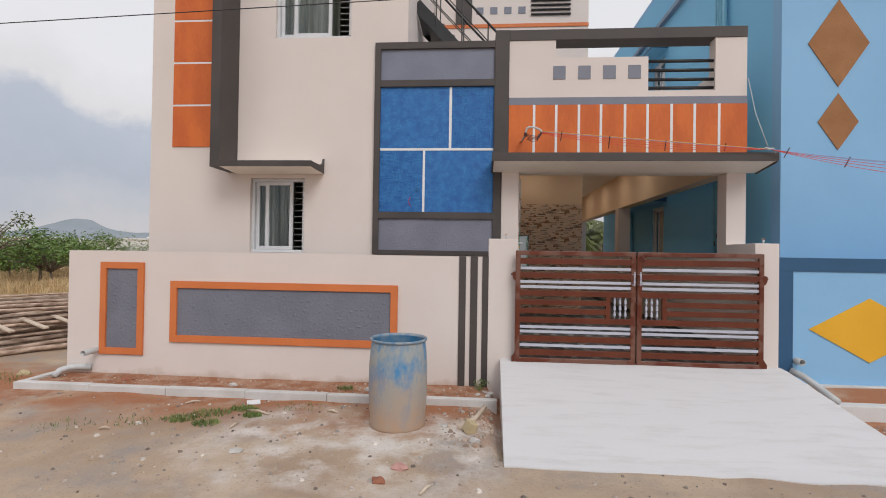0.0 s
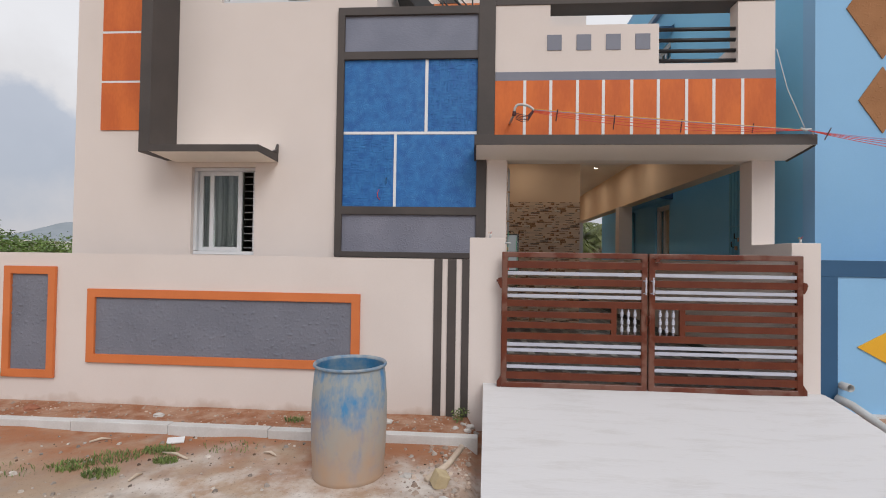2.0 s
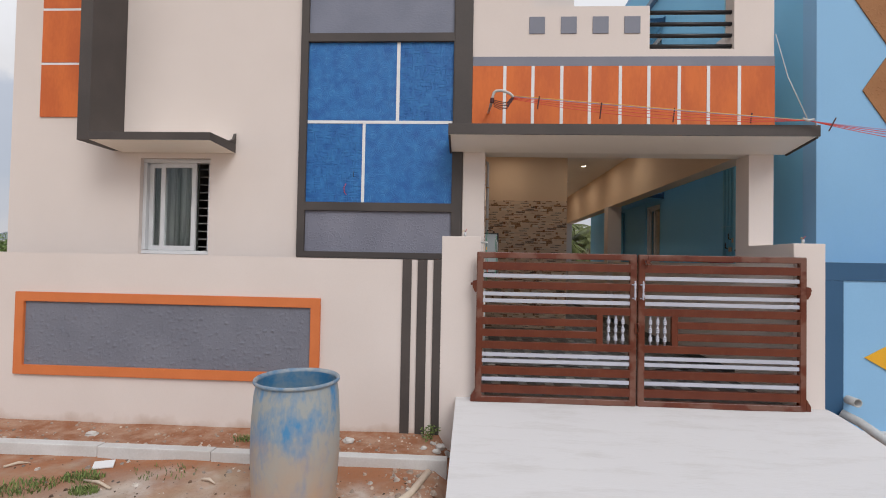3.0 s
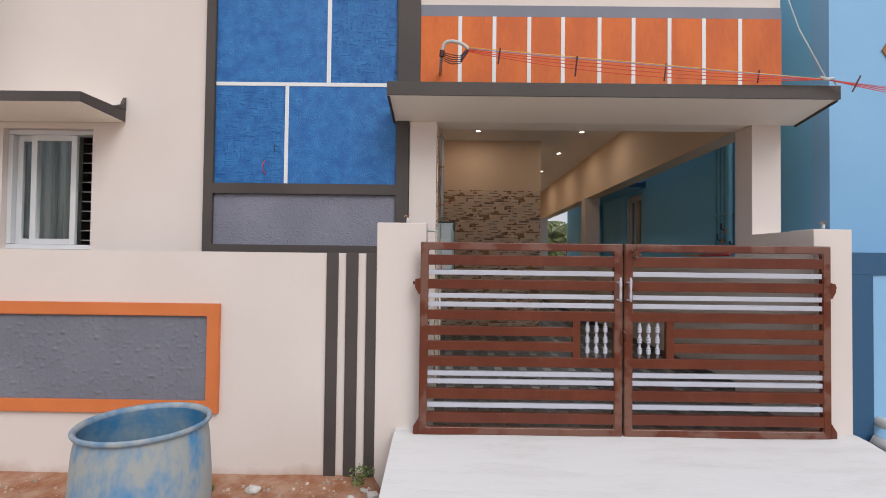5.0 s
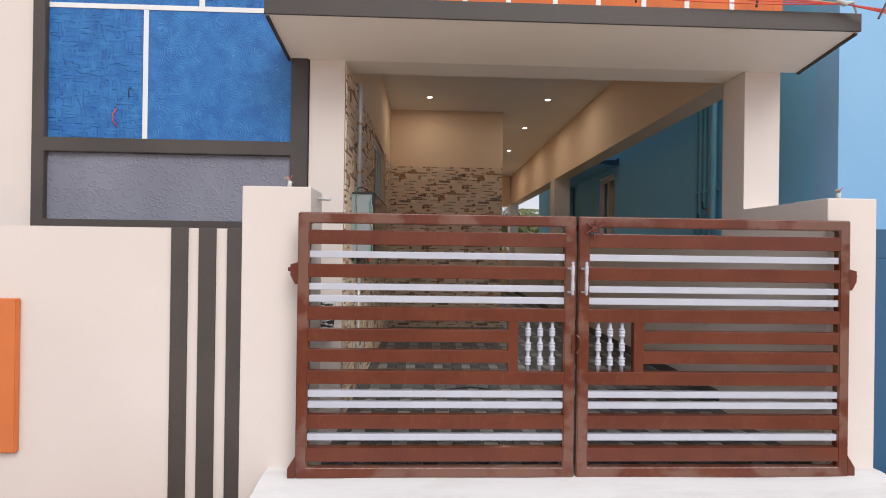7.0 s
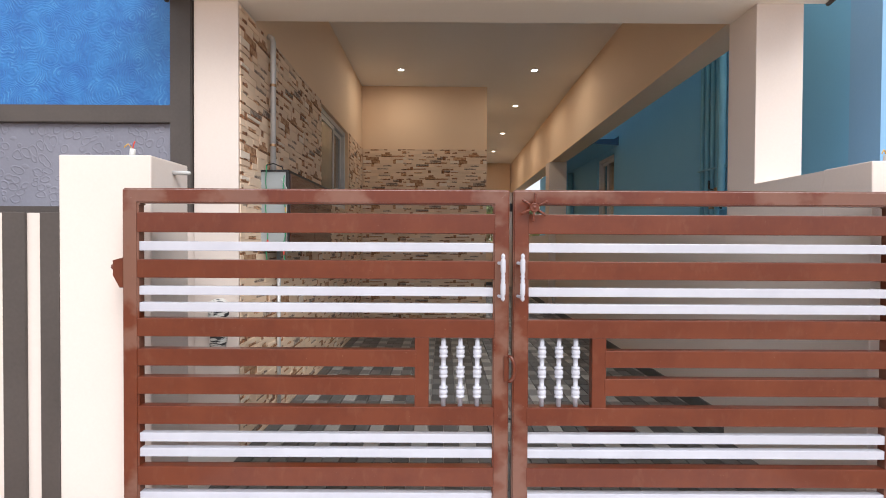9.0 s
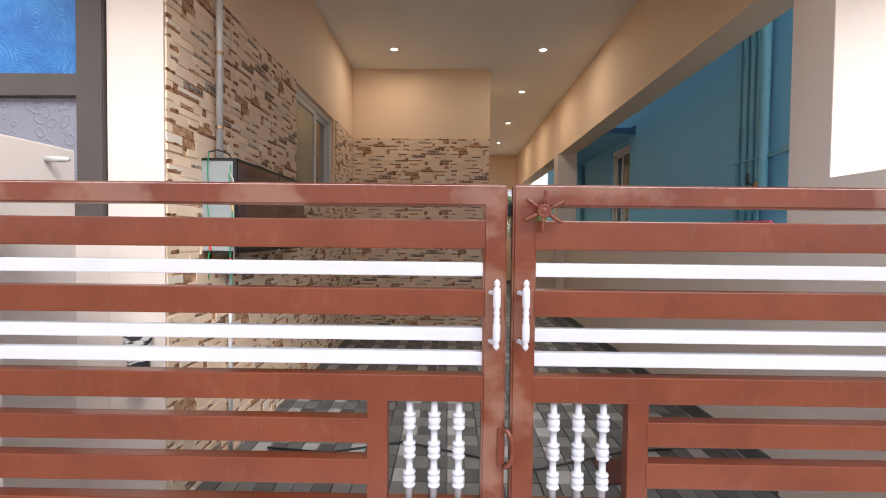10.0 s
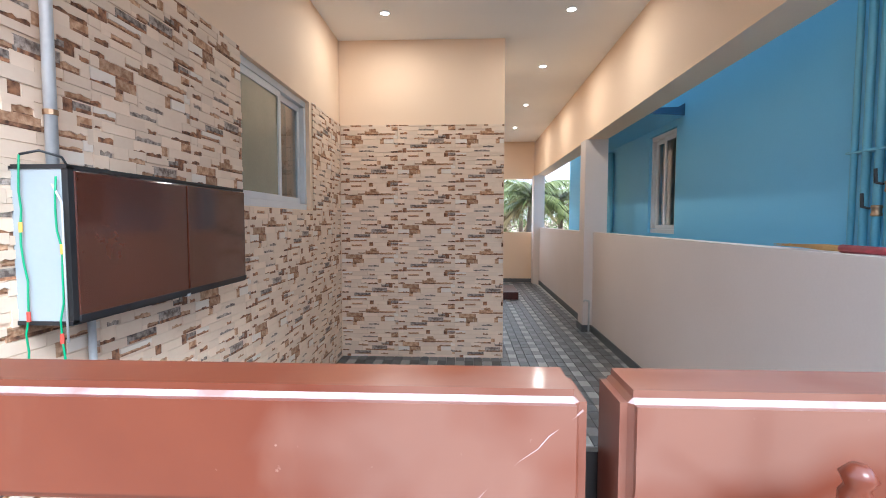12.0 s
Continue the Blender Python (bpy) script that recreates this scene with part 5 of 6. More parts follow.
# ---- service wires ----
svc = thing("service_bracket", (0.62, 6.30, 2.735), "bent grey pipe bracket holding the service wires", "bracket")
part("pipe", tube(bmesh.new(), [(0.59, 6.302, 2.83), (0.60, 5.95, 2.808), (0.604, 5.91, 2.815), (0.608, 5.897, 2.84), (0.615, 5.893, 2.875), (0.626, 5.89, 2.902), (0.645, 5.887, 2.914), (0.69, 5.882, 2.916), (0.74, 5.877, 2.903), (0.775, 5.873, 2.885), (0.795, 5.87, 2.868), (0.81, 5.868, 2.845)], 0.0135, 12), PVC, svc, smooth=True)
part("binding", tube(bmesh.new(), [(0.605, 5.895, 2.80), (0.609, 5.893, 2.845)], 0.02, 10), DKRED, svc, "dark wire binding")
KNOT = Vector((3.52, 5.80, 2.612))
A0 = Vector((0.81, 5.865, 2.845))
wires = thing("service_wires", tuple(A0), "bundle of red service wires with dark spacers", "wires")
for k, (m, dz, drop) in enumerate(((YEL_W, 0.03, 0.0), (BLUE_W, 0.012, 0.005), (RED_W, -0.005, 0.025), (RED_W, -0.02, 0.05), (RED_W, -0.035, 0.08))):
    a = A0 + Vector((0, 0, dz * 0.5))
    part("wire", tube(bmesh.new(), sag(a, KNOT, drop, 20), 0.0034, 5), m, wires, smooth=True)
    b = Vector((9.5, 5.0 - 0.05 * k, 2.42 - 0.03 * k))
    part("wire", tube(bmesh.new(), sag(KNOT, b, 0.22 + drop * 2.2, 28), 0.0034, 5), BLUE_W if k < 2 else RED_W, wires, smooth=True)
    part("wire_end", tube(bmesh.new(), [(0.622, 5.87, 2.82 - 0.015 * k), (0.68, 5.86, 2.80 - 0.018 * k), (0.75, 5.86, 2.79 - 0.014 * k), a], 0.004, 6), DKRED, wires, smooth=True)
for x, zt, zb in ((1.05, 2.845, 2.72), (1.64, 2.785, 2.63), (2.32, 2.735, 2.60), (3.03, 2.69, 2.595)):
    part("spacer", tube(bmesh.new(), [(x + 0.006, 5.835, zt), (x - 0.012, 5.828, zb)], 0.0065, 8), DKRED, wires)
for x, z in ((3.68, 2.565), (4.36, 2.45)):
    part("spacer", tube(bmesh.new(), [(x + 0.035, 5.73, z + 0.05), (x - 0.03, 5.725, z - 0.07)], 0.006, 8), DKRED, wires)
part("tie", tube(bmesh.new(), [KNOT + Vector((-0.05, 0, 0.02)), KNOT, KNOT + Vector((0.05, 0, 0.012)), KNOT + Vector((0.09, 0.02, -0.04))], [0.009, 0.015, 0.009, 0.004], 8), PVC, wires, "pale tie")
solid("stay_cord", tube(bmesh.new(), [KNOT, (3.50, 6.05, 3.12), (3.545, 6.305, 3.66)], 0.005, 6), PVC, "pale cord holding the wires to the parapet", "cord", smooth=True)
solid("wire_tail", tube(bmesh.new(), [(-0.93, 6.331, 2.06), (-0.95, 6.322, 2.02), (-0.945, 6.318, 1.97), (-0.92, 6.32, 1.94)], 0.0035, 6), RED_W, "short pink wire tail on the blue panel", "wire", smooth=True)
solid("wire_tail", tube(bmesh.new(), [(-0.845, 6.331, 2.20), (-0.85, 6.32, 2.18), (-0.846, 6.318, 2.13)], 0.0035, 6), BLACK, "short dark wire tail on the blue panel", "wire", smooth=True)
solid("overhead_cable", tube(bmesh.new(), sag((-21.0, 4.0, 2.865), (8.826, 6.369, 5.21), 0.0, 20), 0.006, 6), BLACK, "thin black cable overhead across the road", "cable", smooth=True)

# ---- drain pipes ----
solid("drain_pipe", lathe(bmesh.new(), [(0.036, 0), (0.036, 0.24), (0.030, 0.24), (0.030, 0.02)], (-4.925, FY - 0.002, -0.045), 20, axis="y", caps=False), PVC, "open grey drain pipe end out of the wall", "drain pipe", smooth=True)
solid("bent_drain_pipe", tube(bmesh.new(), [(-5.0, 5.64, -0.27), (-5.14, 5.62, -0.265), (-5.24, 5.58, -0.27), (-5.30, 5.50, -0.29), (-5.31, 5.41, -0.345)], 0.04, 16), PVC, "bent grey drain pipe lying on the soil", "drain pipe", smooth=True)
solid("drain_pipe", lathe(bmesh.new(), [(0.037, 0), (0.037, 0.11), (0.031, 0.11), (0.031, 0.004)], (3.752, NBY - 0.002, 0.10), 20, axis="y", caps=False), PVC, "open grey drain pipe end in the blue wall", "drain pipe", smooth=True)
solid("bent_drain_pipe", tube(bmesh.new(), [(3.68, 5.62, -0.015), (3.75, 5.52, -0.055), (3.80, 5.38, -0.12), (3.825, 5.24, -0.18), (3.825, 5.10, -0.212)], 0.038, 14), PVC, "muddy grey drain pipe lying beside the ramp", "drain pipe", smooth=True)

# ---- stacked poles ----
POLE = material("weathered_pole_wood", (0.56, 0.43, 0.34), (0.24, 0.16, 0.115), 6.0, 0.85, 0.5, 40, stretch=(1, 1, 3), per="object", spread=0.35)
BOARD = material("pale_board_wood", (0.66, 0.55, 0.44), (0.54, 0.43, 0.33), 5.0, 0.85, 0.3, 40)


def pole_stack():
    rnd = random.Random(22)
    d = Vector((0.42, 0.91, 0)).normalized()
    n = Vector((-0.91, 0.42, 0)).normalized()
    for row in range(9):
        for k in range(8 - row // 3):
            c = Vector((-6.9, 7.3, 0)) + n * (row * 0.10 + k * 0.34 + rnd.uniform(-0.06, 0.06)) + d * rnd.uniform(-0.5, 0.25)
            half, r = rnd.uniform(1.9, 2.5), rnd.uniform(0.02, 0.044)
            z = ROAD_Z + 0.05 + row * 0.072 + k * 0.024
            dd = (d + n * rnd.uniform(-0.16, 0.16) + Vector((0, 0, rnd.uniform(-0.03, 0.03)))).normalized()
            pts = [c + dd * (half * t) + Vector((0, 0, z + 0.02 * math.sin(t * 3 + k) + rnd.uniform(-0.01, 0.01))) for t in (-1, -0.5, 0, 0.5, 1)]
            solid("wood_pole", tube(bmesh.new(), pts, [r, r * 0.97, r * 0.93, r * 0.88, r * 0.8], 8), POLE, "weathered wooden pole in a stacked heap", "pole", "stacked poles", smooth=True)
    for k in range(5):
        c = Vector((-7.70, 6.35, ROAD_Z + 0.44)) + d * (k * 0.44)
        bm = B(-0.30, 0.30, -0.04, 0.04, -0.012, 0.012)
        bmesh.ops.rotate(bm, verts=bm.verts, cent=(0, 0, 0), matrix=Euler((0.0, 0.22, radians(-12))).to_matrix())
        bmesh.ops.translate(bm, verts=bm.verts, vec=c)
        solid("board", bm, BOARD, "short pale board lying across the pole heap", "board", "boards on the pole heap")


pole_stack()


# ---- loose things on the soil ----
def lump(name, x, y, s, m, label, category, seed, flat=0.5, z=None):
    bm = bmesh.new()
    bmesh.ops.create_icosphere(bm, subdivisions=2, radius=1)
    for v in bm.verts:
        f = 1 + 0.45 * noise.noise(v.co * 1.3 + Vector((seed, 0, 0)))
        v.co = Vector((v.co.x * s * f, v.co.y * s * 0.75 * f, v.co.z * s * flat * f))
    bmesh.ops.translate(bm, verts=bm.verts, vec=(x, y, (ground_z(x, y) if z is None else z) + s * flat * 0.35))
    return solid(name, bm, m, label, category)


PALE_ST = material("pale_rubble", (0.58, 0.55, 0.52), (0.44, 0.41, 0.38), 14, 0.9, 0.4, 60)
PINK_ST = material("pink_rubble", (0.58, 0.33, 0.29), (0.48, 0.26, 0.22), 14, 0.9, 0.4, 60)
BRICK_ST = material("broken_brick", (0.36, 0.15, 0.085), (0.27, 0.10, 0.06), 14, 0.9, 0.4, 60)
YEL_ST = material("sandy_block", (0.52, 0.42, 0.26), (0.44, 0.34, 0.2), 14, 0.9, 0.4, 60)
lump("stone", -1.975, 3.634, 0.06, PALE_ST, "flat pale stone lying on the dusty road", "stone", 1, 0.3)
lump("stone", -0.564, 3.49, 0.065, PINK_ST, "pinkish broken stone lying on the road", "stone", 2, 0.5)
lump("stone", -0.68, 3.27, 0.055, BRICK_ST, "broken brick lump lying on the road", "stone", 3, 0.45)
lump("stone", 0.02, 4.05, 0.05, PALE_ST, "white broken stone beside the ramp", "stone", 4, 0.6)
lump("stone", -0.28, 4.42, 0.05, PALE_ST, "white broken stone beside the drum", "stone", 5, 0.4)
lump("stone", -4.35, 5.45, 0.07, BRICK_ST, "broken brick lump in the soil bed", "stone", 6, 0.5)
lump("stone", -2.95, 5.42, 0.06, PALE_ST, "pale cement lump in the soil bed", "stone", 7, 0.4)
lump("stone", -1.25, 5.40, 0.06, PALE_ST, "pale cement lump in the soil bed", "stone", 8, 0.5)
for k, (x, y, r) in enumerate(((0.19, 5.40, 0.045), (0.12, 5.47, 0.03), (0.23, 5.52, 0.05), (0.05, 5.36, 0.028), (-0.62, 5.44, 0.05), (0.16, 5.30, 0.035))):
    lump("stone", x, y, r, PALE_ST, "grey mortar lump at the pier foot", "stone", 20 + k, 0.6)
lump("stone", -6.05, 5.75, 0.09, YEL_ST, "sandy brick lump near the pole heap", "stone", 9, 0.5)
bm = B(-0.05, 0.05, -0.05, 0.05, -0.055, 0.055, bev=0.012)
bmesh.ops.rotate(bm, verts=bm.verts, cent=(0, 0, 0), matrix=Euler((0.2, 0.35, 0.5)).to_matrix())
bmesh.ops.translate(bm, verts=bm.verts, vec=(-0.02, 4.28, ground_z(-0.02, 4.28) + 0.05))
solid("block", bm, YEL_ST, "sandy broken block beside the ramp", "block")
solid("stick", tube(bmesh.new(), [(-0.12, 4.34, ROAD_Z + 0.035), (0.02, 4.62, ROAD_Z + 0.04), (0.12, 4.92, ROAD_Z + 0.06)], [0.03, 0.024, 0.026], 9), BOARD, "grey broken branch beside the ramp", "stick", smooth=True)
bm = B(-0.07, 0.07, -0.05, 0.05, -0.006, 0.006, bev=0.002)
bmesh.ops.rotate(bm, verts=bm.verts, cent=(0, 0, 0), matrix=Euler((0.15, 0.05, 0.5)).to_matrix())
bmesh.ops.translate(bm, verts=bm.verts, vec=(-2.45, 4.93, ground_z(-2.45, 4.93) + 0.02))
solid("broken_tile", bm, WHITE, "piece of white glazed tile on the soil", "tile piece")
for k, (x, y, a, l) in enumerate(((-3.2, 4.85, 0.6, 0.16), (-2.1, 4.55, 2.8, 0.3), (-1.55, 4.75, -0.4, 0.14), (-3.5, 4.0, 0.2, 0.1), (-0.35, 3.1, 1.1, 0.16), (-2.3, 4.15, 1.4, 0.12))):
    z = ground_z(x, y) + 0.012
    solid("twig", tube(bmesh.new(), [(x, y, z), (x + 0.5 * l * math.cos(a), y + 0.5 * l * math.sin(a) + 0.01, z + 0.012), (x + l * math.cos(a), y + l * math.sin(a), z)], [0.009, 0.012, 0.005], 6), BOARD, "dry twig lying on the dusty road", "twig", "twigs on the road", smooth=True)


def scatter(name, n, seed, area, sizes, m, label, pick=None):
    """Many small stones in one mesh."""
    rnd = random.Random(seed)
    verts, faces = [], []
    made = 0
    while made < n:
        x, y = rnd.uniform(*area[:2]), rnd.uniform(*area[2:])
        if (0.22 < x < 3.9 and y > 3.6) or (pick and not pick(x, y, rnd)):
            continue
        s = rnd.uniform(0, 1) ** 2.5 * (sizes[1] - sizes[0]) + sizes[0]
        z, b, r0 = ground_z(x, y) + s * 0.2, len(verts), rnd.uniform(0, 6.3)
        for k in range(5):
            a = r0 + k * 1.2566
            w = s * rnd.uniform(0.7, 1.25)
            verts.append((x + math.cos(a) * w, y + math.sin(a) * w, z - s * 0.3))
        for k in range(5):
            a = r0 + k * 1.2566 + 0.4
            w = s * rnd.uniform(0.4, 0.85)
            verts.append((x + math.cos(a) * w, y + math.sin(a) * w, z + s * rnd.uniform(0.25, 0.6)))
        for k in range(5):
            q = (k + 1) % 5
            faces.append((b + k, b + q, b + 5 + q, b + 5 + k))
        faces.append(tuple(b + 5 + k for k in range(5)))
        made += 1
    me = bpy.data.meshes.new(name)
    me.from_pydata(verts, [], faces)
    me.materials.append(m)
    return tagged(new(name, me), label, "gravel", kind="stuff")


GRAVEL = material("road_gravel", (0.42, 0.36, 0.31), (0.22, 0.17, 0.14), 3.0, 0.95, 0.2, 60, per="island", spread=0.5)
RUBBLE = material("cement_crumbs", (0.50, 0.41, 0.34), (0.33, 0.23, 0.17), 3.0, 0.95, 0.2, 60, per="island", spread=0.3)
scatter("gravel", 2200, 3, (-7.5, 5.5, -1.0, 5.08), (0.004, 0.024), GRAVEL, "fine gravel and clods scattered on the road")
scatter("gravel", 420, 5, (-5.4, 0.28, 5.2, 5.63), (0.004, 0.02), RUBBLE, "cement crumbs in the soil bed")
scatter("gravel", 220, 8, (-0.5, 0.25, 3.9, 5.05), (0.005, 0.03), RUBBLE, "rubble crumbs beside the ramp", lambda x, y, r: r.random() < 0.35 + x * 0.8)
CHIPS = material("pale_rubble_chips", (0.60, 0.55, 0.50), (0.40, 0.34, 0.29), 14, 0.9, 0.4, 60, per="island", spread=0.35)
LITTER = material("dark_leaf_litter", (0.16, 0.10, 0.065), (0.07, 0.045, 0.03), 14, 0.9, 0.4, 60, per="island", spread=0.5)
scatter("gravel", 150, 41, (-3.6, 0.2, 3.1, 5.05), (0.005, 0.032), CHIPS, "pale mortar chips on the dusty verge")
scatter("gravel", 90, 43, (-3.8, 0.2, 4.4, 5.07), (0.004, 0.018), LITTER, "dark leaf litter and clods along the kerb")
scatter("gravel", 300, 12, (3.75, 6.5, 4.2, 5.1), (0.005, 0.03), GRAVEL, "gravel beside the ramp")

# ---- plants ----
GRASS = material("green_grass", (0.19, 0.25, 0.07), (0.11, 0.16, 0.04), 5.0, 0.7, 0.0, 60, per="island", spread=0.4)
DRYGRASS = material("dry_grass", (0.60, 0.45, 0.25), (0.44, 0.31, 0.16), 2.0, 0.85, 0.0, 60, per="island", spread=0.3)
LEAF = material("dull_green_leaf", (0.16, 0.25, 0.06), (0.08, 0.14, 0.03), 2.0, 0.6, 0.0, 60, per="island", spread=0.45)
LEAF2 = material("olive_leaf", (0.13, 0.15, 0.05), (0.08, 0.10, 0.03), 2.0, 0.6, 0.0, 60, per="island", spread=0.45)
FROND = material("palm_frond_leaf", (0.15, 0.165, 0.05), (0.08, 0.10, 0.028), 2.0, 0.5, 0.0, 60, per="island", spread=0.35)
DRYFROND = material("dry_frond_leaf", (0.32, 0.24, 0.12), (0.24, 0.17, 0.08), 2.0, 0.7, 0.0, 60, per="island", spread=0.3)
BARK = material("grey_bark", (0.22, 0.17, 0.13), (0.12, 0.09, 0.07), 6.0, 0.9, 0.6, 40, stretch=(1, 1, 0.3))


def blades(name, spots, n, h, m, label, seed, lean=1.3, width=0.003, kind="stuff"):
    """Grass blades as thin bent strips, in clumps round the spots (x, y, radius)."""
    rnd = random.Random(seed)
    verts, faces = [], []
    for sx, sy, sr in spots:
        for _ in range(n):
            a, r = rnd.uniform(0, 6.283), sr * math.sqrt(rnd.random())
            x, y = sx + r * math.cos(a), sy + r * 0.6 * math.sin(a)
            z, hh, d, b = ground_z(x, y), h * rnd.uniform(0.4, 1.0), rnd.uniform(0, 6.283), len(verts)
            lx, ly = math.cos(d) * hh * lean * rnd.random(), math.sin(d) * hh * lean * rnd.random()
            wx, wy = -math.sin(d) * width, math.cos(d) * width
            verts.extend([(x - wx, y - wy, z - 0.005), (x + wx, y + wy, z - 0.005), (x + lx * 0.4 + wx, y + ly * 0.4 + wy, z + hh * 0.6), (x + lx * 0.4 - wx, y + ly * 0.4 - wy, z + hh * 0.6), (x + lx, y + ly, z + hh)])
            faces.extend([(b, b + 1, b + 2, b + 3), (b + 3, b + 2, b + 4)])
    me = bpy.data.meshes.new(name)
    me.from_pydata(verts, [], faces)
    me.materials.append(m)
    return tagged(new(name, me), label, "grass", kind=kind)


blades("grass", [(-2.72, 4.55, 0.22), (-2.45, 4.72, 0.16), (-2.95, 4.38, 0.18), (-2.25, 4.50, 0.10), (-2.6, 4.25, 0.14)], 260, 0.05, GRASS, "low green grass patch on the dusty verge", 3)
blades("grass", [(-3.35, 4.25, 0.25), (-3.9, 4.05, 0.3), (-1.9, 4.85, 0.25), (-6.05, 5.35, 0.3), (-6.3, 5.1, 0.3)], 60, 0.045, GRASS, "sparse green grass on the verge", 4)
blades("grass", [(-1.55, 5.42, 0.10), (-0.95, 5.45, 0.06), (-6.2, 5.6, 0.35)], 90, 0.06, GRASS, "small green weeds in the soil bed", 6)
rnd_g = random.Random(31)
blades("dry_grass", [(rnd_g.uniform(-32, -10.5), rnd_g.uniform(10.5, 30), rnd_g.uniform(0.5, 1.3)) for _ in range(200)], 140, 0.5, DRYGRASS, "tall dry straw-coloured grass in the field", 7, 0.8, 0.006)


def leaves_at(verts, faces, c, r, n, size, rnd, squash=0.8):
    for _ in range(n):
        d = Vector((rnd.gauss(0, 1), rnd.gauss(0, 1), rnd.gauss(0, 1)))
        p = c + Vector((d.x, d.y, d.z * squash)).normalized() * (r * rnd.random() ** 0.4)
        u = Vector((rnd.gauss(0, 1), rnd.gauss(0, 1), rnd.gauss(0, 0.6))).normalized() * size * rnd.uniform(0.6, 1.3)
        w = u.cross(Vector((rnd.gauss(0, 1), rnd.gauss(0, 1), rnd.gauss(0, 1)))).normalized() * size * 0.4
        b = len(verts)
        verts.extend([p - u, p + w, p + u, p - w])
        faces.append((b, b + 1, b + 2, b + 3))


def tree(name, x, y, h, spread, m, label, seed, bare=0.0, size=0.1, clumps=26, per_clump=90, category="tree"):
    """A tapered trunk that forks into limbs, with leaf clumps round the limb ends."""
    rnd = random.Random(seed)
    z0 = ground_z(x, y) - 0.05
    t = thing(name, (x, y, z0), label, category)
    bm = bmesh.new()
    fork = Vector((x, y, z0 + h * 0.28))
    tube(bm, [(x, y, z0), (x + 0.05, y, z0 + h * 0.15), fork], [h * 0.03, h * 0.025, h * 0.02], 7)
    ends = []
    for k in range(clumps):
        a = k * 2.39996 + rnd.uniform(-0.3, 0.3)
        rr = spread * math.sqrt((k + 0.5) / clumps)
        e = Vector((x + rr * math.cos(a), y + rr * math.sin(a), z0 + h * (0.36 + 0.60 * rnd.random() * (1.05 - 0.5 * (rr / spread) ** 2))))
        mid = fork.lerp(e, 0.55) + Vector((0, 0, h * 0.05))
        tube(bm, [fork, mid, e], [h * 0.012, h * 0.007, h * 0.002], 5)
        ends.append(e)
    part("trunk", bm, BARK, t, smooth=True)
    verts, faces = [], []
    for e in ends:
        if rnd.random() >= bare:
            leaves_at(verts, faces, e, spread * rnd.uniform(0.16, 0.34), per_clump, size, rnd)
    me = bpy.data.meshes.new("crown")
    me.from_pydata(verts, [], faces)
    me.materials.append(m)
    c = new("crown", me)
    c.parent = t
    c.matrix_parent_inverse = world_of(t).inverted()


for k, (x, y, h, s, m, bare) in enumerate(((-19.8, 17.2, 3.7, 1.9, LEAF2, 0.55), (-25.5, 24.5, 2.7, 2.6, LEAF, 0.1), (-27.5, 28.0, 2.6, 2.4, LEAF, 0.0), (-24.0, 28.0, 2.7, 2.2, LEAF, 0.0), (-21.6, 28.5, 2.5, 1.8, LEAF, 0.05),
                                          (-30.5, 26.5, 2.2, 2.2, LEAF2, 0.2), (-21.5, 20.0, 1.6, 1.2, LEAF, 0.0), (-23.0, 22.5, 1.9, 1.5, LEAF, 0.0), (-28.5, 24.0, 2.2, 1.8, LEAF, 0.0), (-20.6, 23.2, 1.9, 1.4, LEAF, 0.0), (-19.2, 19.2, 2.5, 1.9, LEAF, 0.1), (-18.1, 18.6, 2.1, 1.5, LEAF, 0.05))):
    tree("tree" if h > 2.3 else "bush", x, y, h, s, m, "scrubby green tree beyond the dry field" if h > 2.3 else "low green bush beyond the dry field", 40 + k, bare, 0.085, 22, 75, "tree" if h > 2.3 else "bush")


def palm(x, y, h, seed, label):
    """A coconut palm: ringed trunk, arching fronds with many leaflets."""
    rnd = random.Random(seed)
    z0 = ground_z(x, y) - 0.05
    t = thing("palm_tree", (x, y, z0), label, "palm tree", "palms behind the house")
    top = Vector((x + 0.15, y, z0 + h))
    part("trunk", tube(bmesh.new(), [(x, y, z0), (x + 0.05, y, z0 + h * 0.4), (x + 0.1, y, z0 + h * 0.8), top], [0.19, 0.14, 0.12, 0.13], 10), BARK, t, smooth=True)
    for k in range(24):
        az, el = k * 2.39996 + rnd.uniform(-0.2, 0.2), rnd.uniform(-0.5, 1.15)
        L = rnd.uniform(1.9, 2.7)
        d = Vector((math.cos(az), math.sin(az), 0))
        pts = [top + d * (L * s * math.cos(el * (1 - 0.5 * s))) + Vector((0, 0, L * (s * math.sin(el) - 0.55 * s * s))) for s in [i / 10 for i in range(11)]]
        bm = bmesh.new()
        tube(bm, pts, [0.025 - 0.002 * i for i in range(11)], 5)
        side = d.cross(Vector((0, 0, 1)))
        for i in range(44):
            s = 0.12 + 0.88 * i / 44
            j = min(int(s * 10), 9)
            p = pts[j].lerp(pts[j + 1], s * 10 - j)
            l = 0.62 * math.sin(math.pi * min(s * 0.9 + 0.08, 1)) + 0.1
            for sg in (-1, 1):
                q = p + side * (sg * l * 0.75) + d * (l * 0.35) + Vector((0, 0, -l * rnd.uniform(0.35, 0.8)))
                w = d * 0.03
                bm.faces.new([bm.verts.new(v) for v in (p - w, p + w, p.lerp(q, 0.6) + w * 0.9, q)])
        part("frond", bm, DRYFROND if el < -0.25 else FROND, t)


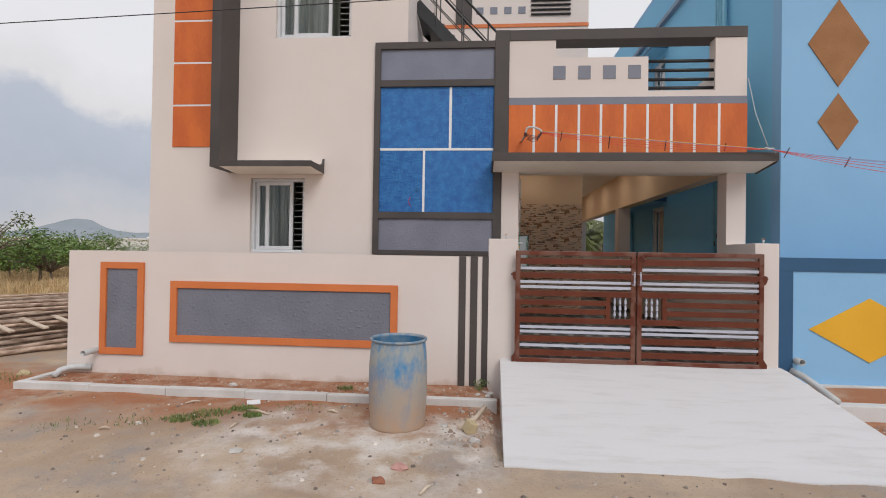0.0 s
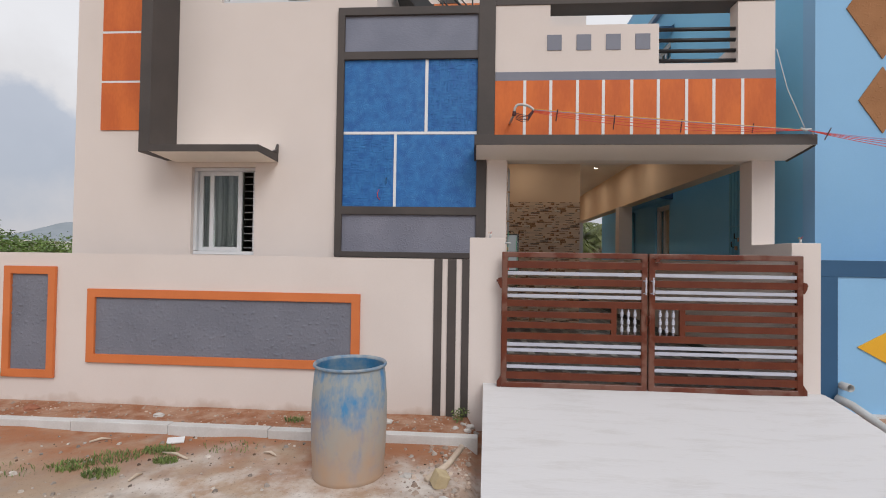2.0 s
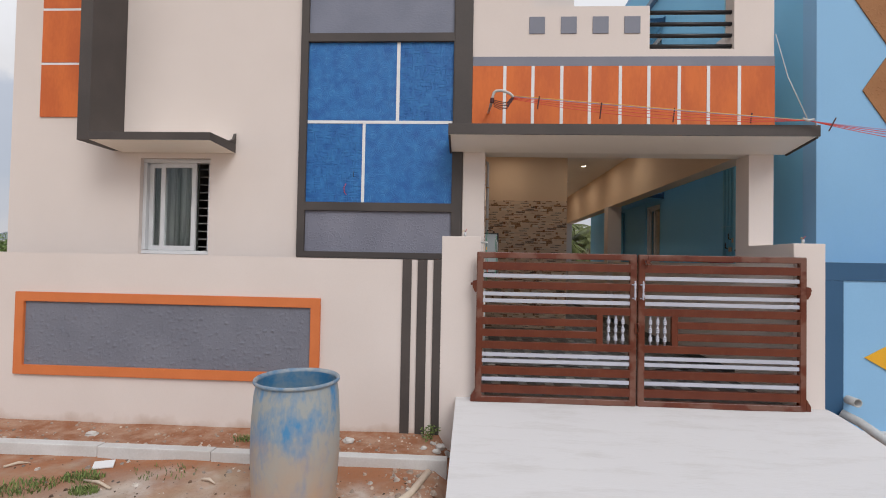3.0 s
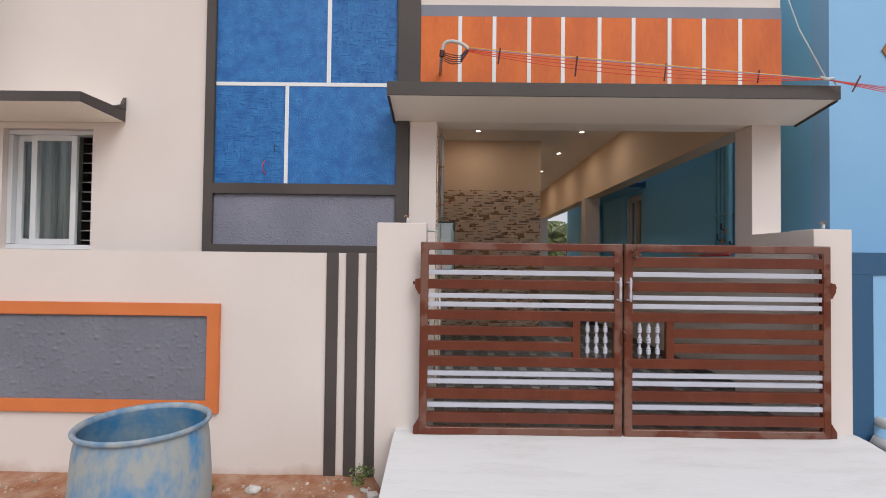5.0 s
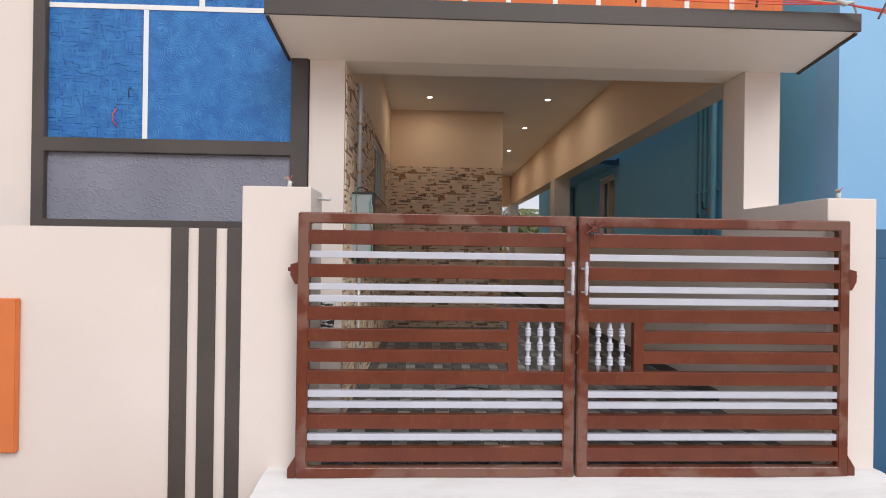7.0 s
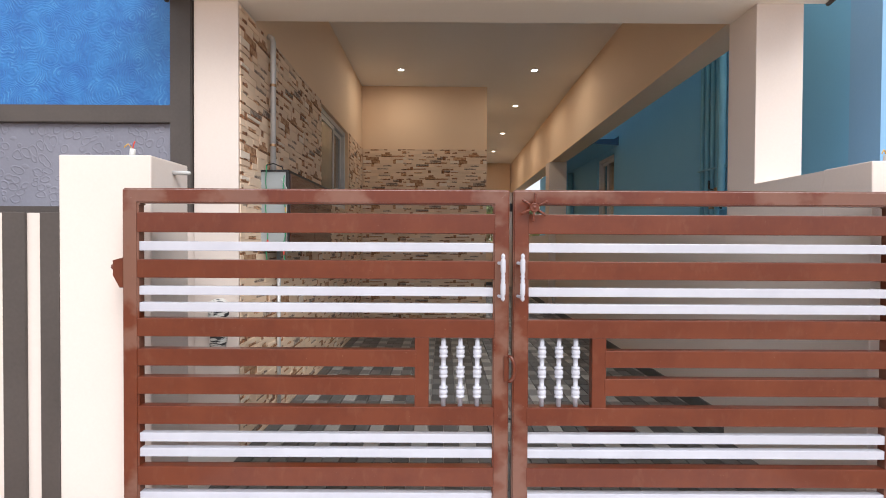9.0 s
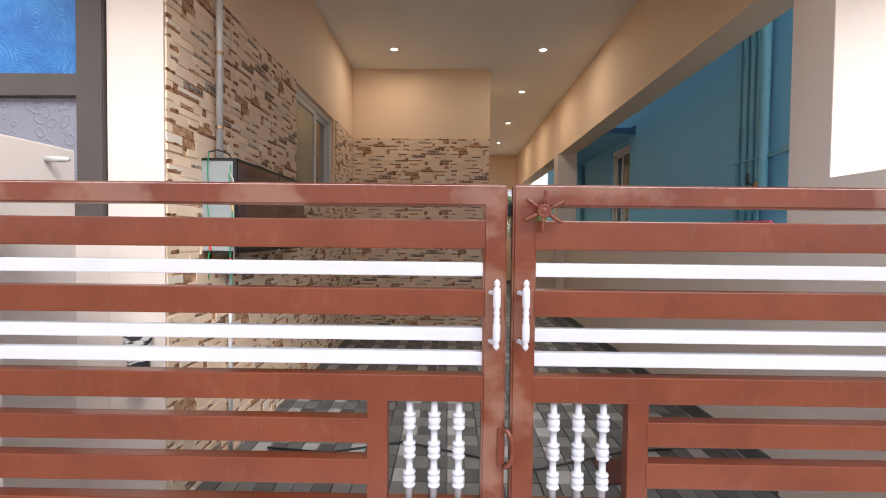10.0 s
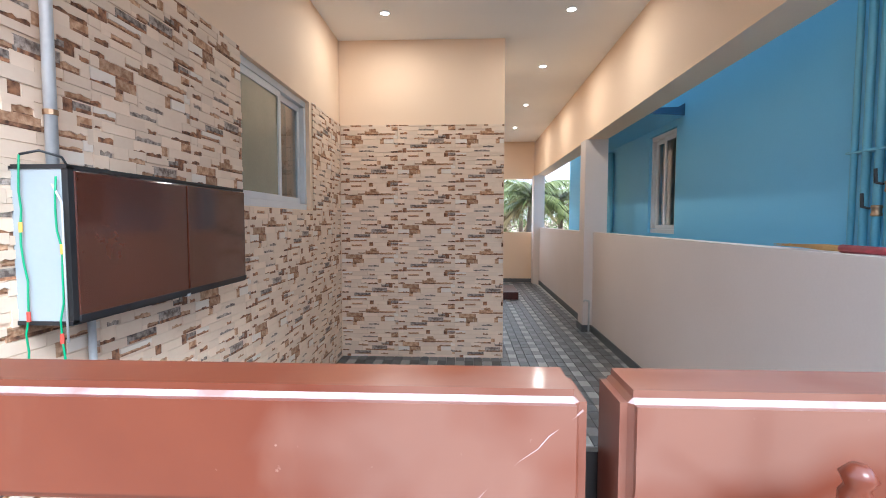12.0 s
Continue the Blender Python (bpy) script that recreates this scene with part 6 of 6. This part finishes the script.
for k, (x, y, h) in enumerate(((4.7, 27.0, 2.7), (6.6, 29.5, 3.0), (8.6, 28.0, 2.6), (5.4, 36.0, 3.6), (9.5, 37.0, 3.4), (2.6, 33.0, 3.2), (7.2, 43.0, 4.0), (11.5, 33.0, 3.2))):
    palm(x, y, h, 70 + k, "coconut palm with drooping fronds behind the house")
for k, (x, y, h, s) in enumerate(((3.4, 26.0, 1.5, 1.3), (5.9, 25.0, 1.3, 1.4), (8.2, 24.5, 1.4, 1.3), (4.6, 40.0, 3.0, 3.0), (8.5, 46.0, 3.4, 3.4), (12.5, 44.0, 3.4, 3.4), (1.5, 44.0, 3.2, 3.2))):
    tree("bush", x, y, h, s, LEAF, "leafy green bush behind the house", 90 + k, 0.0, 0.09, 22, 90, "bush")


def weed(x, y, z):
    rnd = random.Random(8)
    verts, faces = [], []
    for k in range(13):
        leaves_at(verts, faces, Vector((x + rnd.uniform(-0.07, 0.07), y - rnd.uniform(0, 0.06), z + rnd.uniform(0.015, 0.14))), 0.035, 10, 0.016, rnd)
    me = bpy.data.meshes.new("weed")
    me.from_pydata(verts, [], faces)
    me.materials.append(GRASS)
    ob = tagged(new("weed", me), "small green weed growing at the wall foot", "weed")
    return ob


weed(0.09, 5.59, -0.36)

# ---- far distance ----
# distance haze is mixed into the hill's base colour
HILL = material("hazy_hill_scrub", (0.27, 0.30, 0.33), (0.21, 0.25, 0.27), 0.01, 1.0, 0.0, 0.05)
FARWOOD = material("far_tree_line", (0.075, 0.11, 0.06), (0.04, 0.065, 0.035), 0.2, 0.9, 0.3, 1.5)


def hill(name, cx, cy, sx, sy, h, seed, label):
    bm = bmesh.new()
    n = 44
    g = []
    for j in range(n + 1):
        for i in range(n + 1):
            u, v = -1 + 2 * i / n, -1 + 2 * j / n
            r = math.sqrt(u * u + v * v)
            z = max(0.0, 1 - r) ** 0.9 * h * (1 + 0.35 * noise.noise(Vector((u * 2.2 + seed, v * 2.2, 0))) + 0.1 * noise.noise(Vector((u * 7, v * 7, seed))))
            g.append(bm.verts.new((cx + u * sx, cy + v * sy, z - 1)))
    for j in range(n):
        for i in range(n):
            a = j * (n + 1) + i
            bm.faces.new((g[a], g[a + 1], g[a + n + 2], g[a + n + 1]))
    return solid(name, bm, HILL, label, "hill", kind="structure", smooth=True)


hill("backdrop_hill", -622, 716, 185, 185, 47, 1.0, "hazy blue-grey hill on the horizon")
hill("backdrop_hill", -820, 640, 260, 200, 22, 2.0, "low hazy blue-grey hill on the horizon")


def far_woods():
    rnd = random.Random(77)
    verts, faces = [], []
    for k in range(420):
        a = radians(rnd.uniform(96, 152))
        d = rnd.uniform(190, 300)
        c = Vector((d * math.cos(a), d * math.sin(a), rnd.uniform(0.0, 2.6)))
        leaves_at(verts, faces, c, rnd.uniform(1.5, 2.6), 34, 0.8, rnd)
    me = bpy.data.meshes.new("far_woods")
    me.from_pydata(verts, [], faces)
    me.materials.append(FARWOOD)
    return tagged(new("far_woods", me), "dark green tree line far off", "woods", kind="stuff")


far_woods()
for x, y, w, h in ((-69, 84, 7, 3.0), (-77, 86, 9, 2.6), (-64.5, 88, 5, 3.4), (-92, 84, 12, 3.0)):
    b = thing("shed", (x, y, -0.4), "low white shed far across the field", "shed", "far white sheds")
    part("wall", B(x, x + w, y, y + 6, -0.6, h), WHITE, b)
    part("roof", B(x - 0.3, x + w + 0.3, y - 0.3, y + 6.3, h, h + 0.25), WHITE, b)

# ---- stone cladding: one pressed tile design, laid over and over ----
TW, TH = 0.58, 0.30
ST_CREAM = material("cream_split_stone", (0.80, 0.635, 0.49), (0.76, 0.58, 0.435), 5.0, 0.6, 0.12, 60, per="island", spread=0.08)
ST_WHITE = material("pale_split_stone", (0.82, 0.73, 0.64), (0.78, 0.67, 0.57), 5.0, 0.6, 0.15, 60, per="island", spread=0.08)
ST_TAN = material("tan_broken_stone", (0.62, 0.39, 0.24), (0.34, 0.17, 0.085), 40.0, 0.85, 0.9, 90, dist=0.012, per="island", spread=0.2)
ST_DARK = material("dark_broken_stone", (0.44, 0.21, 0.105), (0.12, 0.055, 0.032), 38.0, 0.85, 0.9, 90, dist=0.012, per="island", spread=0.25)
ST_GREY = material("grey_broken_stone", (0.44, 0.36, 0.30), (0.14, 0.10, 0.08), 45.0, 0.85, 0.9, 90, dist=0.012, per="island", spread=0.2)
STONES = [ST_CREAM, ST_WHITE, ST_TAN, ST_DARK, ST_GREY]


def stone_layout(seed, heights):
    """Stones of one tile: (u0, u1, v0, v1, depth, kind)."""
    rnd = random.Random(seed)
    out, v, turn = [], 0.0, 0
    for h in heights:
        u = -rnd.uniform(0, 0.1)
        while u < TW:
            w = rnd.choice((0.04, 0.075, 0.10, 0.14, 0.155, 0.17))
            a, b = max(u, 0.0), min(u + w, TW)
            lo, hi = max(0.0, v + rnd.choice((-0.009, 0.0, 0.0, 0.008))), min(TH, v + h + rnd.choice((-0.004, 0.0, 0.004)))
            d, flat = rnd.uniform(0.005, 0.0095), 1 if rnd.random() < 0.22 else 0
            turn += 1
            if b - a > 0.012:
                if w < 0.05:  # a small rough stone
                    out.append((a, b, lo, hi, rnd.uniform(0.003, 0.0045), rnd.choice((2, 2, 3, 2))))
                elif turn % 7 == 0:  # a wholly broken face over a dark foot
                    out.append((a, b, lo, hi, rnd.uniform(0.0045, 0.006), rnd.choice((2, 2, 2, 4))))
                    out.append((a + 0.01, b, lo, lo + h * 0.3, 0.0062, 3))
                elif turn % 2:  # a smooth face over a broken lower lip
                    cut = lo + (hi - lo) * rnd.uniform(0.26, 0.46)
                    e0 = a + rnd.choice((0.0, 0.0, 0.3)) * (b - a)
                    out.append((a, b, cut, hi, d, flat + 10))
                    if e0 > a:
                        out.append((a, e0, lo, cut + 0.004, d - 0.0006, flat))
                    k = rnd.choice((3, 2, 3, 2, 2, 4))
                    out.append((e0, b, lo, min(cut + 0.007, hi), 0.0035, k))
                    if k == 2:
                        out.append((e0 + 0.006, b, lo, lo + 0.008, 0.0042, 3))
                else:
                    out.append((a, b, lo, hi, d, flat))
            u += w
        v += h
    return out


LAYOUTS = [stone_layout(17, (0.045, 0.038, 0.050, 0.040, 0.046, 0.038, 0.043)), stone_layout(29, (0.045, 0.038, 0.050, 0.040, 0.046, 0.038, 0.043))]
tile_cache = {}


def tile_data(u0, u1, v0, v1, which):
    """Vertices, faces and kinds of the tile cut to a rectangle."""
    verts, faces, kinds = [], [], []

    def block(a, b, c, d, t, k):
        n = len(verts)
        e = 0.0004
        a, b, c, d = a + e, b - e, c + e, d - e
        if k >= 10:  # a broken lower edge
            chip = random.Random(int(a * 9000 + c * 70000))
            steps = max(2, int((b - a) / 0.014))
            low = [(a + (b - a) * i / steps, c + chip.choice((-0.002, 0.0, 0.001, 0.003, 0.006)) * (0 < i < steps)) for i in range(steps + 1)]
            ring = low + [(b, d), (a, d)]
            r = len(ring)
            verts.extend([(x, y, 0.001) for x, y in ring])
            verts.extend([(x, y, t) for x, y in ring])
            for q in [tuple(range(r, 2 * r))] + [(i, (i + 1) % r, r + (i + 1) % r, r + i) for i in range(r)]:
                faces.append(tuple(n + i for i in q))
                kinds.append(k - 10)
            return
        m = 0.0009
        verts.extend([(a, c, 0), (b, c, 0), (b, d, 0), (a, d, 0), (a + m, c + m, t), (b - m, c + m, t), (b - m, d - m, t), (a + m, d - m, t)])
        for q in ((4, 5, 6, 7), (0, 1, 5, 4), (1, 2, 6, 5), (2, 3, 7, 6), (3, 0, 4, 7)):
            faces.append(tuple(n + i for i in q))
            kinds.append(k)

    for a, b, c, d, t, k in LAYOUTS[int(which)]:
        a, b, c, d = max(a, u0), min(b, u1), max(c, v0), min(d, v1)
        if b - a > 0.008 and d - c > 0.006:
            block(a, b, c, d, t, k)
    n = len(verts)
    verts.extend([(u0, v0, 0.0015), (u1, v0, 0.0015), (u1, v1, 0.0015), (u0, v1, 0.0015)])
    faces.append((n, n + 1, n + 2, n + 3))
    kinds.append(0)
    return verts, faces, kinds


def tile_mesh(*rect):
    key = tuple(round(v, 4) for v in rect)
    if key not in tile_cache:
        verts, faces, kinds = tile_data(*key)
        me = bpy.data.meshes.new("cladding_tile")
        me.from_pydata(verts, [], faces)
        for m in STONES:
            me.materials.append(m)
        me.polygons.foreach_set("material_index", kinds)
        tile_cache[key] = me
    return tile_cache[key]


def clad(parent, origin, along, out, a0, a1, z0, z1, start):
    """Covers a stretch of wall with tiles. along, out: the wall's run and the way it faces."""
    k0, k1 = math.floor((a0 - start) / TW), math.ceil((a1 - start) / TW)
    for i in range(k0, k1):
        for j in range(math.floor(z0 / TH), math.ceil(z1 / TH)):
            ua, va = start + i * TW, j * TH
            u0, u1, v0, v1 = max(0, a0 - ua), min(TW, a1 - ua), max(0, z0 - va), min(TH, z1 - va)
            if u1 - u0 < 0.01 or v1 - v0 < 0.01:
                continue
            ob = new("cladding_tile", tile_mesh(u0, u1, v0, v1, (i + j) % 2))
            x, y, n = Vector(along), Vector((0, 0, 1)), Vector(out)
            m = Matrix((x, y, n)).transposed().to_4x4()
            m.translation = Vector(origin) + x * ua + Vector((0, 0, va))
            ob.parent = parent
            ob.matrix_basis = m


west = bpy.data.objects["wall_porch_west"]
end = bpy.data.objects["wall_porch_end"]
CLX = LX + 0.004
# the west wall faces +x: its run is taken towards -y, so that run x up = out
for a0, a1, z0, z1 in ((6.318, PWIN[0] - 0.004, 0.02, 2.385), (PWIN[1] + 0.05, 10.108, 0.02, 2.385), (PWIN[0] - 0.004, PWIN[1] + 0.05, 0.02, PWIN[2] - 0.004)):
    clad(west, (CLX, 0, 0), (0, 1, 0), (1, 0, 0), a0, a1, z0, z1, 6.318)
clad(end, (0, 10.118, 0), (1, 0, 0), (0, -1, 0), 0.578, 2.222, 0.02, 2.376, 0.578)

# ---- porch floor tiles ----
FT = 0.27
FL_DARK = material("dark_grey_paver", (0.115, 0.12, 0.125), (0.085, 0.088, 0.092), 6.0, 0.45, 0.15, 60, per="island", spread=0.22)
FL_MID = material("mid_grey_paver", (0.175, 0.178, 0.18), (0.14, 0.142, 0.145), 6.0, 0.45, 0.15, 60, per="island", spread=0.2)
FL_LITE = material("light_grey_paver", (0.36, 0.36, 0.355), (0.31, 0.31, 0.305), 6.0, 0.45, 0.15, 60, per="island", spread=0.12)


def paver_data(x1, y1, ox=0.0, oy=0.0):
    verts, faces, kinds = [], [], []
    for i in range(3):
        for j in range(2):
            a, b, c, d = i * 0.09, min((i + 1) * 0.09, x1), j * 0.135, min((j + 1) * 0.135, y1)
            if b - a < 0.01 or d - c < 0.01:
                continue
            k = (2 if j else 1) if i == 1 else (0 if (i + j) % 2 else 1 if i == 2 else 0)
            n, e, t = len(verts), 0.0014, 0.014
            a, b, c, d = a + e + ox, b - e + ox, c + e + oy, d - e + oy
            verts.extend([(a, c, 0), (b, c, 0), (b, d, 0), (a, d, 0), (a + 0.002, c + 0.002, t), (b - 0.002, c + 0.002, t), (b - 0.002, d - 0.002, t), (a + 0.002, d - 0.002, t)])
            for q in ((4, 5, 6, 7), (0, 1, 5, 4), (1, 2, 6, 5), (2, 3, 7, 6), (3, 0, 4, 7)):
                faces.append(tuple(n + s for s in q))
                kinds.append(k)
    return verts, faces, kinds


def paver_mesh(name, data):
    me = bpy.data.meshes.new(name)
    me.from_pydata(data[0], [], data[1])
    for m in (FL_DARK, FL_MID, FL_LITE):
        me.materials.append(m)
    me.polygons.foreach_set("material_index", data[2])
    return me


floor = bpy.data.objects["floor_porch"]
full, edge = paver_mesh("floor_tile", paver_data(FT, FT)), paver_mesh("floor_tile", paver_data(3.43 - 0.575 - 10 * FT, FT))
rest = ([], [], [])
for j in range(39):
    for i in range(11):
        x, y = 0.575 + i * FT, 5.68 + j * FT
        if x > 2.19 or y < 10.1:
            if y < 12.9:
                t_ = new("floor_tile", full if i < 10 else edge)
                t_.location = (x, y, 0.004)
                t_.parent = floor
            else:
                v, f, k = paver_data(FT if i < 10 else 3.43 - 0.575 - 10 * FT, FT, x, y)
                n = len(rest[0])
                rest[0].extend([(p[0], p[1], p[2] + 0.004) for p in v])
                rest[1].extend([tuple(n + s for s in q) for q in f])
                rest[2].extend(k)
far_tiles = new("floor_tiles", paver_mesh("floor_tiles", rest))
tagged(far_tiles, kind="stuff")
far_tiles.parent = floor
for x, y0, y1 in ((3.371, 6.56, 11.334), (3.371 + 0.0125 * 5.06, 11.62, 15.95)):
    solid("baseboard", slanted(x, x + 0.0125, y0, y1, 0.018, 0.105), FL_DARK, "dark grey tile skirting", "skirting", kind="structure")
for x0, x1, y0, y1 in ((3.315, 3.328, 11.335, 11.61), (3.328, 3.44, 11.335, 11.348), (2.23, 3.36, 16.235, 16.248)):
    solid("baseboard", B(x0, x1, y0, y1, 0.018, 0.105, bev=0.002), FL_DARK, "dark grey tile skirting", "skirting", kind="structure")
